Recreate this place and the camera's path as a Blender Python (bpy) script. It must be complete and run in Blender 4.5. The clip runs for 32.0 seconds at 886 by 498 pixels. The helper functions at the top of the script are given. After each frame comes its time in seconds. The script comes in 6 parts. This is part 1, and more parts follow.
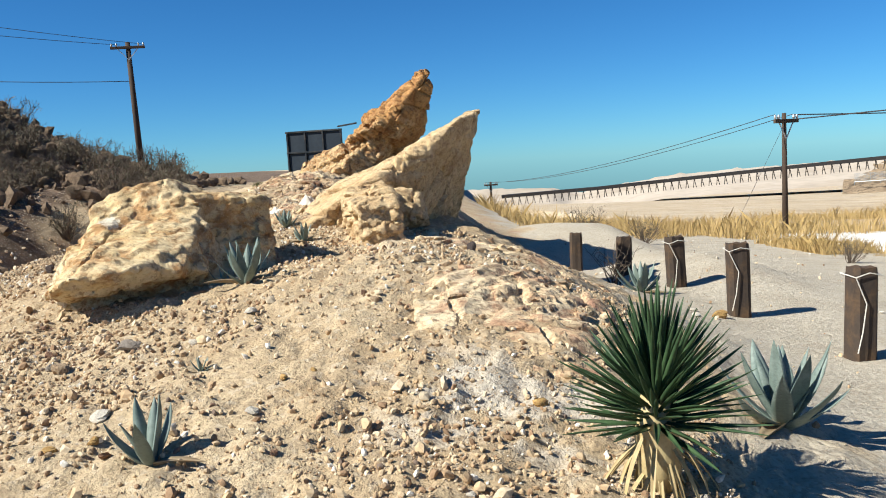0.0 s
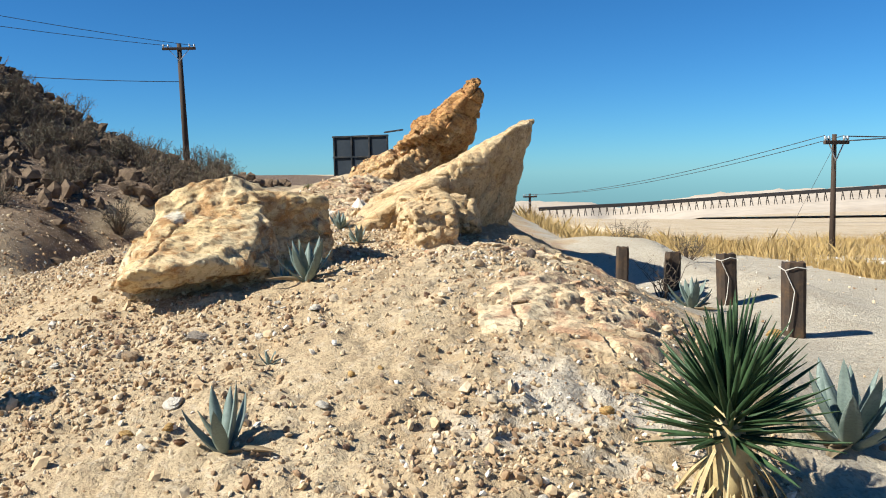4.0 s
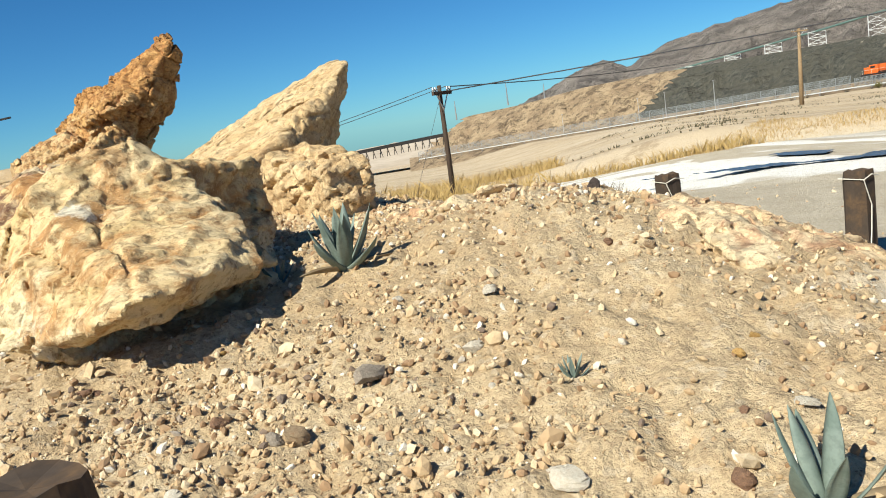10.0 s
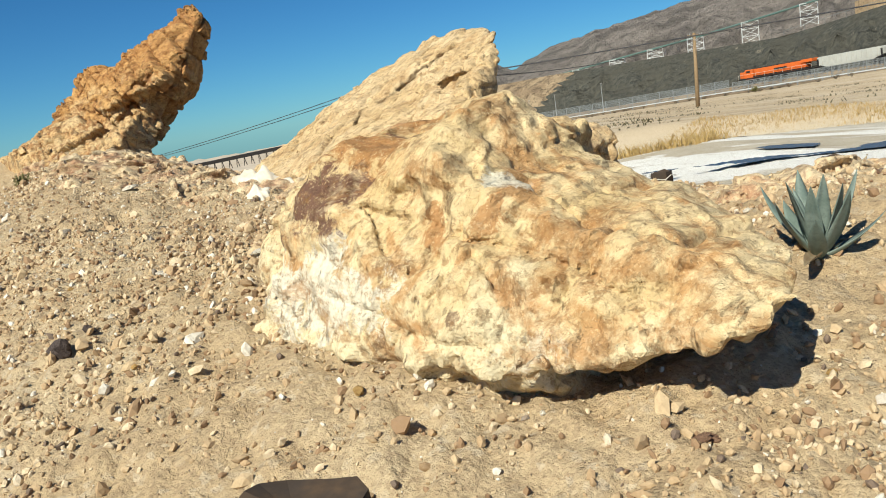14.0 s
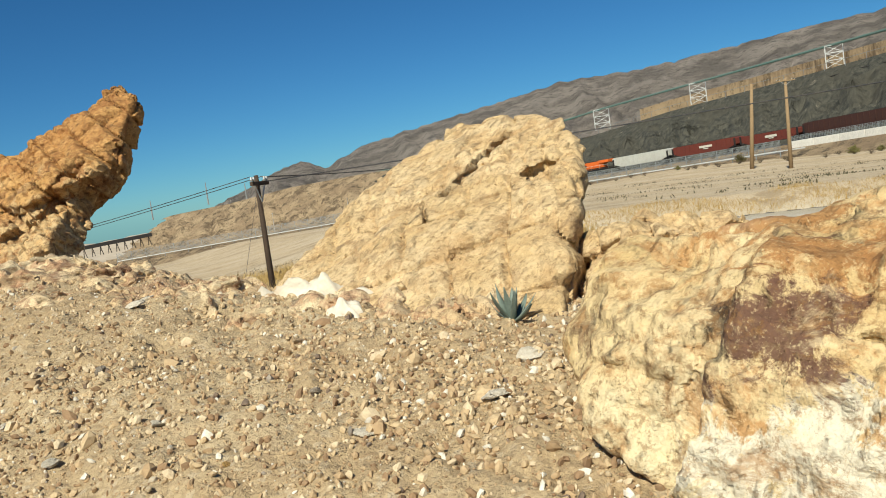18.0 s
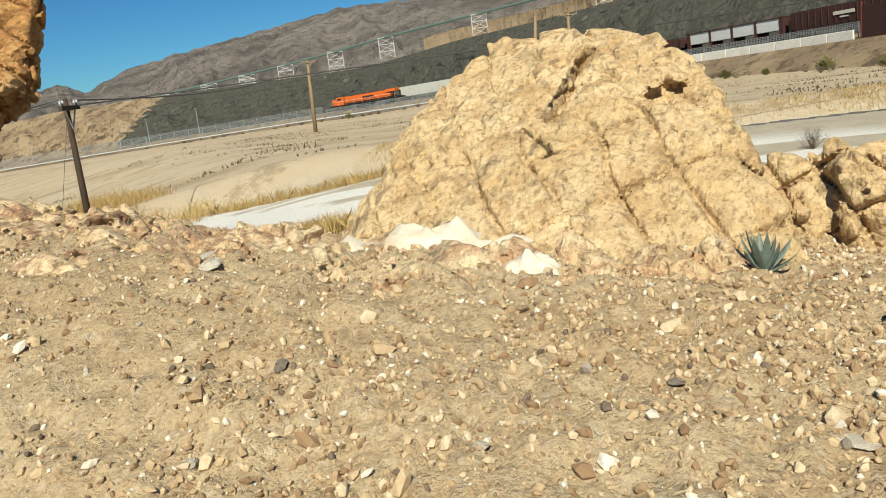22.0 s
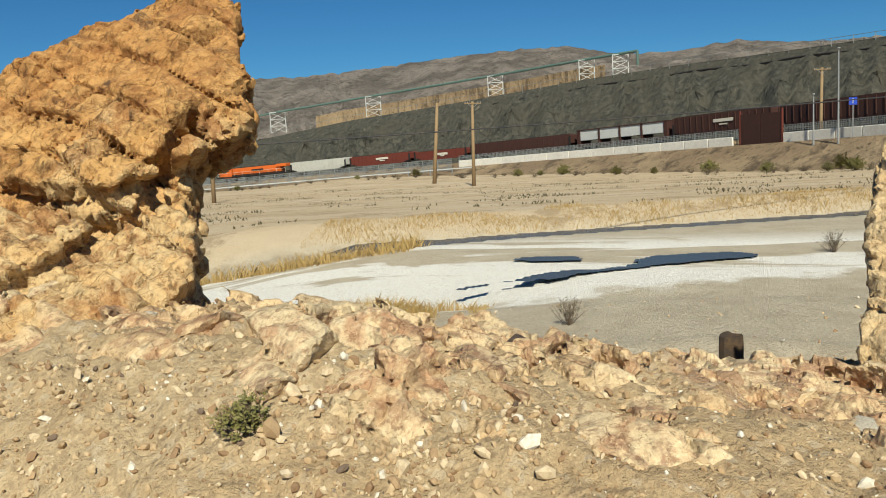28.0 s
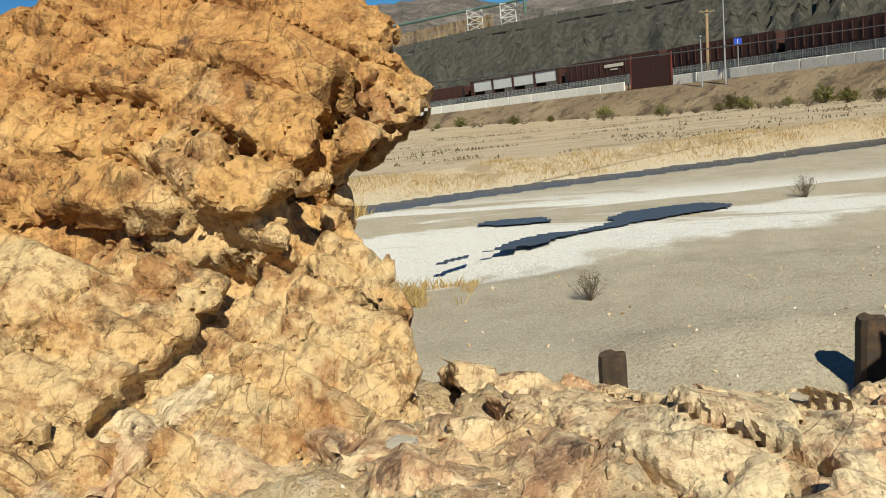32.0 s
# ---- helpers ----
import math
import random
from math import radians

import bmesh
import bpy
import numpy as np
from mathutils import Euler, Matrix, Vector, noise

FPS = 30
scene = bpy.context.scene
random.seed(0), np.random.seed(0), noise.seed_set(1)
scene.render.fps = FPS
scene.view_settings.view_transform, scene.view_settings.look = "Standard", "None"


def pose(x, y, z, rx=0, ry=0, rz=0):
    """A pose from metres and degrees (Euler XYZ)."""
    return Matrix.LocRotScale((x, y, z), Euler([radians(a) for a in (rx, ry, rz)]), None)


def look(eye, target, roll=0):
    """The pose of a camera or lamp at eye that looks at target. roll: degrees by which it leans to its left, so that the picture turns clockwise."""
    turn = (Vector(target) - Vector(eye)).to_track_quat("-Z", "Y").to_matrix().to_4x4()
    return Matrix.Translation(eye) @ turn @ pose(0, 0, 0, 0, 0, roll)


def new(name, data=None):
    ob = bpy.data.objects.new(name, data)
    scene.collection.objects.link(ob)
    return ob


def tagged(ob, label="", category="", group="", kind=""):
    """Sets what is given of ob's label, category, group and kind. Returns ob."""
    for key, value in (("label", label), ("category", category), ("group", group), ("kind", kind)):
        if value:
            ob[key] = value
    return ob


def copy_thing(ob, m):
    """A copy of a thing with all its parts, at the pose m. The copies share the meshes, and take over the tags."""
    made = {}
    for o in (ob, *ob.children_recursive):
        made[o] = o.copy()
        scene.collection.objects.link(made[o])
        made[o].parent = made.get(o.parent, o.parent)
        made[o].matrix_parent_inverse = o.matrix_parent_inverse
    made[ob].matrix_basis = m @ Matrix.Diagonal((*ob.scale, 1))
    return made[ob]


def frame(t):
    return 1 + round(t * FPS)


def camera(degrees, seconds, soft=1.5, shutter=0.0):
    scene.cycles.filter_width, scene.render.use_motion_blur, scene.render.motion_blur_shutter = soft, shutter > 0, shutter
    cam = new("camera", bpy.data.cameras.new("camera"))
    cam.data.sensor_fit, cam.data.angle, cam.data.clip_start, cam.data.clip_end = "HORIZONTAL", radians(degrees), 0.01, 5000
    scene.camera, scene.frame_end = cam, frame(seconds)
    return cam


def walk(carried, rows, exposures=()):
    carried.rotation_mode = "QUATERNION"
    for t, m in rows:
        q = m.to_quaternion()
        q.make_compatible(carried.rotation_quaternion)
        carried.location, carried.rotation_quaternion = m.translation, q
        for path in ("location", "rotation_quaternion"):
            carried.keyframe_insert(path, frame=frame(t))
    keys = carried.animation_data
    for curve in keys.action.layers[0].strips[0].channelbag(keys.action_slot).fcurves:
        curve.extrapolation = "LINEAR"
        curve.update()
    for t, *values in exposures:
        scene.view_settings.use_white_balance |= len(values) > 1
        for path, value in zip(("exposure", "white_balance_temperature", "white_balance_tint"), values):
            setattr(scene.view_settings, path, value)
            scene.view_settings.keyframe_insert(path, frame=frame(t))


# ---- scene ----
cam = camera(55.92, 32.0, 1.0)
PATH = (
    (0, 0.000, -0.000, 1.500, -0.04, -5.88, -3.18),
    (0.5, -0.046, -0.007, 1.504, 0.97, -4.83, -1.05),
    (1, -0.048, -0.014, 1.517, 1.36, -3.40, -0.57),
    (1.5, -0.051, -0.035, 1.521, 1.53, -2.60, -0.52),
    (2, -0.056, -0.058, 1.522, 2.70, -1.96, -0.56),
    (2.5, -0.064, -0.077, 1.511, 3.24, -2.38, -0.24),
    (3, -0.070, -0.072, 1.507, 3.32, -3.41, -0.05),
    (3.5, -0.095, -0.064, 1.501, 2.94, -4.46, -0.48),
    (5.5, -0.689, 0.229, 1.413, -2.09, -7.11, -5.65),
    (6, -0.937, 0.398, 1.435, -5.84, -8.27, -7.60),
    (6.5, -1.135, 0.633, 1.426, -7.32, -6.94, -10.38),
    (7, -1.383, 0.806, 1.399, -8.53, -6.96, -9.46),
    (7.5, -1.616, 0.985, 1.410, -15.67, -7.82, -7.93),
    (8, -1.818, 1.222, 1.406, -17.98, -9.86, -9.38),
    (8.5, -2.086, 1.377, 1.375, -23.03, -9.56, -6.27),
    (9, -2.310, 1.537, 1.386, -28.25, -10.86, -5.13),
    (9.5, -2.461, 1.757, 1.405, -28.50, -10.57, -8.30),
    (10, -2.626, 1.941, 1.396, -27.77, -8.83, -8.04),
    (10.5, -2.880, 2.143, 1.435, -29.80, -9.16, -7.98),
    (11, -3.080, 2.355, 1.413, -29.19, -9.93, -9.50),
    (11.5, -3.264, 2.568, 1.443, -27.44, -9.47, -10.79),
    (12, -3.511, 2.793, 1.471, -28.10, -6.47, -8.55),
    (12.5, -3.617, 3.049, 1.462, -28.37, -6.33, -8.16),
    (13, -3.694, 3.320, 1.472, -28.95, -7.04, -9.50),
    (13.5, -3.830, 3.600, 1.472, -34.02, -8.12, -6.70),
    (15.5, -4.216, 4.625, 1.561, -39.10, -12.11, -12.70),
    (16, -4.212, 4.868, 1.603, -41.79, -11.52, -12.41),
    (16.5, -4.353, 5.071, 1.613, -42.18, -9.56, -11.79),
    (17, -4.489, 5.269, 1.664, -46.07, -9.30, -11.17),
    (17.5, -4.533, 5.525, 1.649, -47.14, -7.70, -11.43),
    (18, -4.613, 5.743, 1.677, -48.85, -4.91, -7.64),
    (18.5, -4.724, 5.981, 1.733, -50.88, -5.49, -4.16),
    (19, -4.723, 6.198, 1.740, -53.86, -6.61, -7.88),
    (19.5, -4.737, 6.406, 1.770, -57.34, -7.50, -9.26),
    (20, -4.818, 6.655, 1.795, -62.23, -8.63, -5.50),
    (20.5, -4.830, 6.933, 1.776, -62.37, -11.01, -7.15),
    (21, -4.848, 7.211, 1.814, -61.23, -12.41, -7.28),
    (21.5, -4.894, 7.512, 1.856, -61.69, -11.64, -6.10),
    (22, -4.891, 7.768, 1.857, -63.12, -11.57, -6.82),
    (22.5, -4.851, 8.006, 1.907, -65.21, -11.70, -8.14),
    (23, -4.869, 8.244, 1.916, -69.42, -9.41, -5.04),
    (23.5, -4.860, 8.411, 1.952, -78.54, -6.93, -3.47),
    (24, -4.811, 8.644, 1.931, -78.32, -8.23, -7.31),
    (24.5, -4.819, 8.937, 1.948, -69.93, -9.55, -8.90),
    (26.5, -4.670, 10.053, 1.973, -74.42, -11.59, -7.44),
    (27, -4.587, 10.296, 1.960, -74.48, -10.45, -7.35),
    (27.5, -4.518, 10.559, 1.969, -74.12, -10.13, -5.10),
    (28, -4.466, 10.839, 1.995, -72.11, -6.81, -2.95),
    (28.5, -4.364, 11.065, 1.983, -70.60, -6.28, -6.98),
    (29, -4.269, 11.293, 2.002, -68.45, -7.95, -8.51),
    (29.5, -4.201, 11.558, 2.000, -69.89, -7.57, -5.56),
    (30, -4.089, 11.741, 2.011, -72.71, -7.84, -5.45),
    (30.5, -3.945, 11.910, 2.072, -75.67, -8.15, -8.56),
    (31, -3.819, 12.138, 2.069, -77.70, -8.49, -6.05),
    (31.5, -3.691, 12.297, 2.109, -78.80, -9.78, -4.55),
    (32, -3.477, 12.449, 2.159, -79.13, -10.36, -5.55),
)


def aimed(x, y, z, yaw, pitch, roll):
    """A camera pose from its place, its heading (to the left of +y), its pitch and its lean, in degrees."""
    a, b = radians(yaw), radians(pitch)
    ahead = Vector((-math.sin(a) * math.cos(b), math.cos(a) * math.cos(b), math.sin(b)))
    return look((x, y, z), Vector((x, y, z)) + ahead, roll)


LIGHT = ((0, 0.90, 6050, 6), (3, 0.92, 6050, 6), (6, 0.86, 6300, 5), (9, 0.76, 6430, 3), (13, 0.60, 6350, 2), (16, 0.36, 6550, 1), (24, 0.38, 6700, 0), (29, 0.28, 6750, 0), (32, 0.30, 6750, 0))
walk(cam, [(t, aimed(*p)) for t, *p in PATH], LIGHT)

# ---- world, sun, light ----
SUN_WAY = Vector((-0.93, -0.37, 0)).normalized()   # towards the sun, on the ground
SUN_HIGH = radians(41)
world = bpy.data.worlds.new("world")
scene.world = world
world.use_nodes = True
wn, wl = world.node_tree.nodes, world.node_tree.links
sky = wn.new("ShaderNodeTexSky")
sky.sky_type, sky.sun_disc = "NISHITA", False
sky.sun_elevation, sky.sun_rotation = SUN_HIGH, math.atan2(SUN_WAY.x, SUN_WAY.y)
sky.air_density, sky.dust_density, sky.ozone_density, sky.altitude = 0.85, 0.25, 5.0, 1200
hue = wn.new("ShaderNodeHueSaturation")
hue.inputs["Saturation"].default_value = 1.12
wl.new(sky.outputs[0], hue.inputs["Color"])
clear = wn.new("ShaderNodeMix")
clear.data_type, clear.blend_type = "RGBA", "MULTIPLY"
clear.inputs[0].default_value, clear.inputs[7].default_value = 1.0, (0.50, 0.86, 1.04, 1)
wl.new(hue.outputs[0], clear.inputs[6])
wl.new(clear.outputs[2], wn["Background"].inputs[0])
wn["Background"].inputs[1].default_value = 0.056
sun = new("sun", bpy.data.lights.new("sun", "SUN"))
sun.data.energy, sun.data.angle, sun.data.color = 5.0, radians(0.53), (1.0, 0.93, 0.82)
sun.rotation_euler = (SUN_WAY * math.cos(SUN_HIGH) + Vector((0, 0, math.sin(SUN_HIGH)))).to_track_quat("Z", "Y").to_euler()


# ---- noise ----
def lattice(ix, iy, iz, salt=0):
    h = (ix * 374761393 + iy * 668265263 + iz * 1440662683 + salt * 974634541) & 0xFFFFFFFF
    h = ((h ^ (h >> 13)) * 1274126177) & 0xFFFFFFFF
    h = ((h ^ (h >> 15)) * 2246822519) & 0xFFFFFFFF
    return ((h ^ (h >> 16)) & 0xFFFF) / 32767.5 - 1.0


def vnoise(p, salt=0):
    """Smooth noise between -1 and 1 at the points p, an array of rows x, y, z."""
    i = np.floor(p).astype(np.int64)
    f = p - i
    u = f * f * f * (f * (f * 6 - 15) + 10)
    out = np.zeros(len(p))
    for a in (0, 1):
        for b in (0, 1):
            for c in (0, 1):
                w = (u[:, 0] if a else 1 - u[:, 0]) * (u[:, 1] if b else 1 - u[:, 1]) * (u[:, 2] if c else 1 - u[:, 2])
                out += w * lattice(i[:, 0] + a, i[:, 1] + b, i[:, 2] + c, salt)
    return out


def chips(p, salt=0):
    """Noise of flat facets that meet in sharp edges, between -1 and 1."""
    i = np.floor(p).astype(np.int64)
    f = p - i
    order = np.argsort(-f, 1)
    g = np.take_along_axis(f, order, 1)
    j = i.copy()
    last = lattice(j[:, 0], j[:, 1], j[:, 2], salt)
    out, rows = last.copy(), np.arange(len(p))
    for k in range(3):
        j[rows, order[:, k]] += 1
        here = lattice(j[:, 0], j[:, 1], j[:, 2], salt)
        out += g[:, k] * (here - last)
        last = here
    return out


def fbm(p, octaves=4, gain=0.5, salt=0):
    out, amp = np.zeros(len(p)), 1.0
    for k in range(octaves):
        out += amp * vnoise(p * 2.03 ** k + 17.3 * k, salt + k)
        amp *= gain
    return out


def cells(p, salt=0):
    """Distances to the nearest and second nearest of scattered points, a number for the nearest, and a slope of its own round it."""
    i = np.floor(p).astype(np.int64)
    near, second, mark, home = np.full(len(p), 9.0), np.full(len(p), 9.0), np.zeros(len(p)), np.zeros((len(p), 3))
    for a in (-1, 0, 1):
        for b in (-1, 0, 1):
            for c in (-1, 0, 1):
                j = i + (a, b, c)
                q = np.stack([j[:, n] + 0.5 + 0.45 * lattice(j[:, 0], j[:, 1], j[:, 2], salt + 1 + n) for n in range(3)], 1)
                d = np.sqrt(((p - q) ** 2).sum(1))
                closer = d < near
                second = np.where(closer, near, np.minimum(second, d))
                mark = np.where(closer, lattice(j[:, 0], j[:, 1], j[:, 2], salt + 7), mark)
                near = np.where(closer, d, near)
                home = np.where(closer[:, None], q, home)
    k = np.floor(home).astype(np.int64)
    way = np.stack([lattice(k[:, 0], k[:, 1], k[:, 2], salt + 11 + n) for n in range(3)], 1)
    return near, second, mark, ((p - home) * way).sum(1)


def flat(x, y, s=1.0, z=0.0):
    return np.stack([np.ravel(x) * s, np.ravel(y) * s, np.full(np.size(x), z)], 1)


def smooth(a, b, v):
    t = np.clip((v - a) / (b - a), 0, 1)
    return t * t * (3 - 2 * t)


# ---- ground levels ----
MOUND = (
    (-0.03, 0.05, 0.03, -0.2, 0.05, 0.1, -0.03), (-0.04, 0.09, 0.24, -0.15, -0.03, 0.11, -0.13),
    (0.16, -0.36, -0.3, 0.28, 0.07, -0.06, -0.09), (0.47, -0.29, 0.58, -0.15, 0.23, -0.08, 0.07),
    (0.16, -0.75, 0.44, -0.19, 1.0, -0.3, 0.01), (0.24, 0.03, 0.52, 0.02, 0.09, 0.03, -0.02),
    (0.07, -0.3, 0.26, 0.36, 0.48, 0.02, -0.16), (0.61, 0.04, 0.6, -0.19, 0.57, -0.6, 0.44),
    (0.56, -1.41, 0.91, 0.47, 0.19, -0.15, 0.13), (0.85, -0.51, -0.15, 0.4, 0.36, -0.31, -0.27),
    (0.67, 0.67, 0.97, 0.57, 0.21, -0.12, -0.16), (0.26, -0.45, -0.41, 0.04, -0.05, 0.09, 0.08),
    (0.48, 0.21, 0.35, 0.68, 0.22, 0.05, 0.03))


def mound(x, y):
    z = np.zeros_like(x)
    for r, row in enumerate(MOUND):
        for c, a in enumerate(row):
            z += a * np.exp(-((x + 6.4 - 1.6 * c) ** 2 + (y + 0.8 - 1.6 * r) ** 2) / (2 * 1.35 ** 2))
    return z


def rise(x, y):
    """The mound, whose northern half is drawn out a little farther."""
    w = smooth(5.2, 6.8, y) * (1 - smooth(0.6, 2.6, x))
    north = 1.1868 * (mound((x + 4.201) / 1.1868 - 3.8, (y - 4.627) / 1.1868 + 5.5) - 1.6) + 1.575
    path = 0.2 * (1 - smooth(-4.4, -3.7, x)) * smooth(-8.5, -6.5, x) * smooth(4.2, 5.6, y) * (1 - smooth(11.5, 13.0, y))
    return mound(x, y) * (1 - w) + north * w + path


def level(x, y):
    """The height of the ground without its small relief."""
    x, y = np.asarray(x, float), np.asarray(y, float)
    inside = smooth(-8.2, -6.2, x) * (1 - smooth(3.2, 4.6, x)) * smooth(-3.0, -0.5, y) * (1 - smooth(17.2, 19.2, y))
    along = x + 0.476 * np.clip(y - 24.5, -45, 20) * smooth(9, 18, x)      # the river runs askew
    east = np.interp(along, (-9, 3, 7.8, 8.6, 13.2, 13.9, 14.4, 20.0, 20.8, 22.6, 60, 100, 150, 600, 3000), (0.55, -0.08, -0.3, -0.42, -0.46, -0.88, -1.2, -1.2, -0.8, -0.4, -1.8, -2.9, -3.4, -4, -10))
    north = np.interp(y, (10, 26, 60, 250, 3000), (0, -0.85, -3, -11.8, -150)) * smooth(0, 5, x) * (1 - smooth(0.5, 0.9, x / np.maximum(y, 1)))
    west = (1 - smooth(-6, 1.5, x)) * smooth(8, 17, y) * 0.75
    z = (east + north + west) * (1 - inside) + inside * rise(x, y)
    r, az = np.hypot(x + 4, y - 10.7), np.degrees(np.arctan2(x + 4, y - 10.7))
    low = 1.95 - r * (0.026 + 0.0006 * np.clip(57 - az, 0, 60)) - 2.0
    z = z + (np.minimum(z, low) - z) * smooth(60, 150, r) * smooth(14, 24, az) * (1 - smooth(58, 68, az))
    z = z + 4.6 * np.exp(-(((x + 15.5) / 5.2) ** 2 + ((y - 20.5) / 5.5) ** 2)) + 0.5 * smooth(9, 30, -x)
    return z - 0.45 * np.exp(-(((x - 0.15) / 1.0) ** 2 + ((y - 12.1) / 1.2) ** 2))


# ---- materials ----
def material(name):
    m = bpy.data.materials.new(name)
    m.use_nodes = True
    return m, m.node_tree.nodes, m.node_tree.links, m.node_tree.nodes["Principled BSDF"]


class Nodes:
    """Short hand for node trees on the place of a point in the world or in its own thing."""

    def __init__(self, name, rough=0.9, metal=0.0, own=False):
        self.m, self.n, self.l, self.out = material(name)
        self.out.inputs["Roughness"].default_value = rough
        self.out.inputs["Metallic"].default_value = metal
        self.out.inputs["Specular IOR Level"].default_value = 0.25
        if own:
            self.at = self.n.new("ShaderNodeTexCoord").outputs["Object"]
        else:
            self.at = self.n.new("ShaderNodeNewGeometry").outputs["Position"]

    def stretch(self, x, y, z, turn=(0, 0, 0)):
        mp = self.n.new("ShaderNodeMapping")
        mp.inputs["Scale"].default_value = (x, y, z)
        mp.inputs["Rotation"].default_value = [radians(a) for a in turn]
        self.l.new(self.at, mp.inputs[0])
        return mp.outputs[0]

    def noise(self, scale, detail=4.0, rough=0.55, at=None, bend=0.0):
        t = self.n.new("ShaderNodeTexNoise")
        t.inputs["Scale"].default_value, t.inputs["Detail"].default_value, t.inputs["Roughness"].default_value = scale, detail, rough
        t.inputs["Distortion"].default_value = bend
        self.l.new(at or self.at, t.inputs["Vector"])
        return t.outputs["Fac"]

    def cracks(self, scale, at=None):
        t = self.n.new("ShaderNodeTexVoronoi")
        t.feature = "DISTANCE_TO_EDGE"
        t.inputs["Scale"].default_value = scale
        self.l.new(at or self.at, t.inputs["Vector"])
        return t.outputs["Distance"]

    def spots(self, scale, at=None):
        t = self.n.new("ShaderNodeTexVoronoi")
        t.inputs["Scale"].default_value = scale
        self.l.new(at or self.at, t.inputs["Vector"])
        return t.outputs["Distance"], t.outputs["Color"]

    def bent(self, scale, amount, turn, size):
        """The place of a point, bent a little and turned into the beds of the rock."""
        t = self.n.new("ShaderNodeTexNoise")
        t.inputs["Scale"].default_value, t.inputs["Detail"].default_value = scale, 3
        self.l.new(self.at, t.inputs["Vector"])
        v = self.n.new("ShaderNodeVectorMath")
        v.operation = "MULTIPLY_ADD"
        v.inputs[1].default_value = (amount,) * 3
        self.l.new(t.outputs["Color"], v.inputs[0])
        self.l.new(self.at, v.inputs[2])
        mp = self.n.new("ShaderNodeMapping")
        mp.inputs["Rotation"].default_value, mp.inputs["Scale"].default_value = [radians(a) for a in turn], size
        self.l.new(v.outputs[0], mp.inputs[0])
        return mp.outputs[0]

    def facets(self, scale, at=None):
        """Flat chips, each with a slope of its own."""
        t = self.n.new("ShaderNodeTexVoronoi")
        t.inputs["Scale"].default_value = scale
        self.l.new(at or self.at, t.inputs["Vector"])
        apart, way, dot = (self.n.new("ShaderNodeVectorMath") for _ in range(3))
        apart.operation, way.operation, dot.operation = "SUBTRACT", "SUBTRACT", "DOT_PRODUCT"
        self.l.new(at or self.at, apart.inputs[0])
        self.l.new(t.outputs["Position"], apart.inputs[1])
        self.l.new(t.outputs["Color"], way.inputs[0])
        way.inputs[1].default_value = (0.5, 0.5, 0.5)
        self.l.new(apart.outputs[0], dot.inputs[0])
        self.l.new(way.outputs[0], dot.inputs[1])
        return dot.outputs["Value"]

    def tone(self, scale, at=None):
        """One chance number for each chip."""
        t = self.n.new("ShaderNodeTexVoronoi")
        t.inputs["Scale"].default_value = scale
        self.l.new(at or self.at, t.inputs["Vector"])
        s = self.n.new("ShaderNodeSeparateColor")
        self.l.new(t.outputs["Color"], s.inputs[0])
        return s.outputs[0]

    def blot(self, where, size, amount=1.0):
        """A stain of uneven outline round a place."""
        v, d = self.n.new("ShaderNodeVectorMath"), self.n.new("ShaderNodeVectorMath")
        v.operation, d.operation = "SUBTRACT", "LENGTH"
        self.l.new(self.at, v.inputs[0])
        v.inputs[1].default_value = where
        self.l.new(v.outputs[0], d.inputs[0])
        ragged = self.math("ADD", d.outputs["Value"], self.ramp(self.noise(7, 8, 0.75, bend=0.6), 0.25, 0.75, -0.9 * size, 0.9 * size))
        return self.ramp(ragged, size * 0.7, size * 1.1, amount, 0)

    def ramp(self, fac, lo, hi, a=0.0, b=1.0):
        r = self.n.new("ShaderNodeMapRange")
        r.interpolation_type = "SMOOTHSTEP"
        for k, v in zip(("From Min", "From Max", "To Min", "To Max"), (lo, hi, a, b)):
            r.inputs[k].default_value = v
        self.l.new(fac, r.inputs["Value"])
        return r.outputs[0]

    def math(self, op, a, b):
        k = self.n.new("ShaderNodeMath")
        k.operation = op
        for s, v in zip(k.inputs, (a, b)):
            if isinstance(v, (int, float)):
                s.default_value = v
            else:
                self.l.new(v, s)
        return k.outputs[0]

    def mix(self, fac, a, b, mode="MIX"):
        k = self.n.new("ShaderNodeMix")
        k.data_type, k.blend_type = "RGBA", mode
        for s, v in ((k.inputs[0], fac), (k.inputs[6], a), (k.inputs[7], b)):
            if isinstance(v, (int, float)):
                s.default_value = v
            elif isinstance(v, tuple):
                s.default_value = (*v, 1)
            else:
                self.l.new(v, s)
        return k.outputs[2]

    def vary(self, amount=0.3):
        return self.ramp(self.n.new("ShaderNodeObjectInfo").outputs["Random"], 0, 1, 1 - amount, 1 + amount)

    def axis(self, n):
        s = self.n.new("ShaderNodeSeparateXYZ")
        self.l.new(self.at, s.inputs[0])
        return s.outputs[n]

    def done(self, colour, bumps=(), rough=None):
        if isinstance(colour, tuple):
            self.out.inputs["Base Color"].default_value = (*colour, 1)
        else:
            self.l.new(colour, self.out.inputs["Base Color"])
        if rough is not None:
            self.l.new(rough, self.out.inputs["Roughness"])
        last = None
        for height, strength, dist in bumps:
            b = self.n.new("ShaderNodeBump")
            b.inputs["Strength"].default_value, b.inputs["Distance"].default_value = strength, dist
            self.l.new(height, b.inputs["Height"])
            if last:
                self.l.new(last, b.inputs["Normal"])
            last = b.outputs[0]
        if last:
            self.l.new(last, self.out.inputs["Normal"])
        return self.m


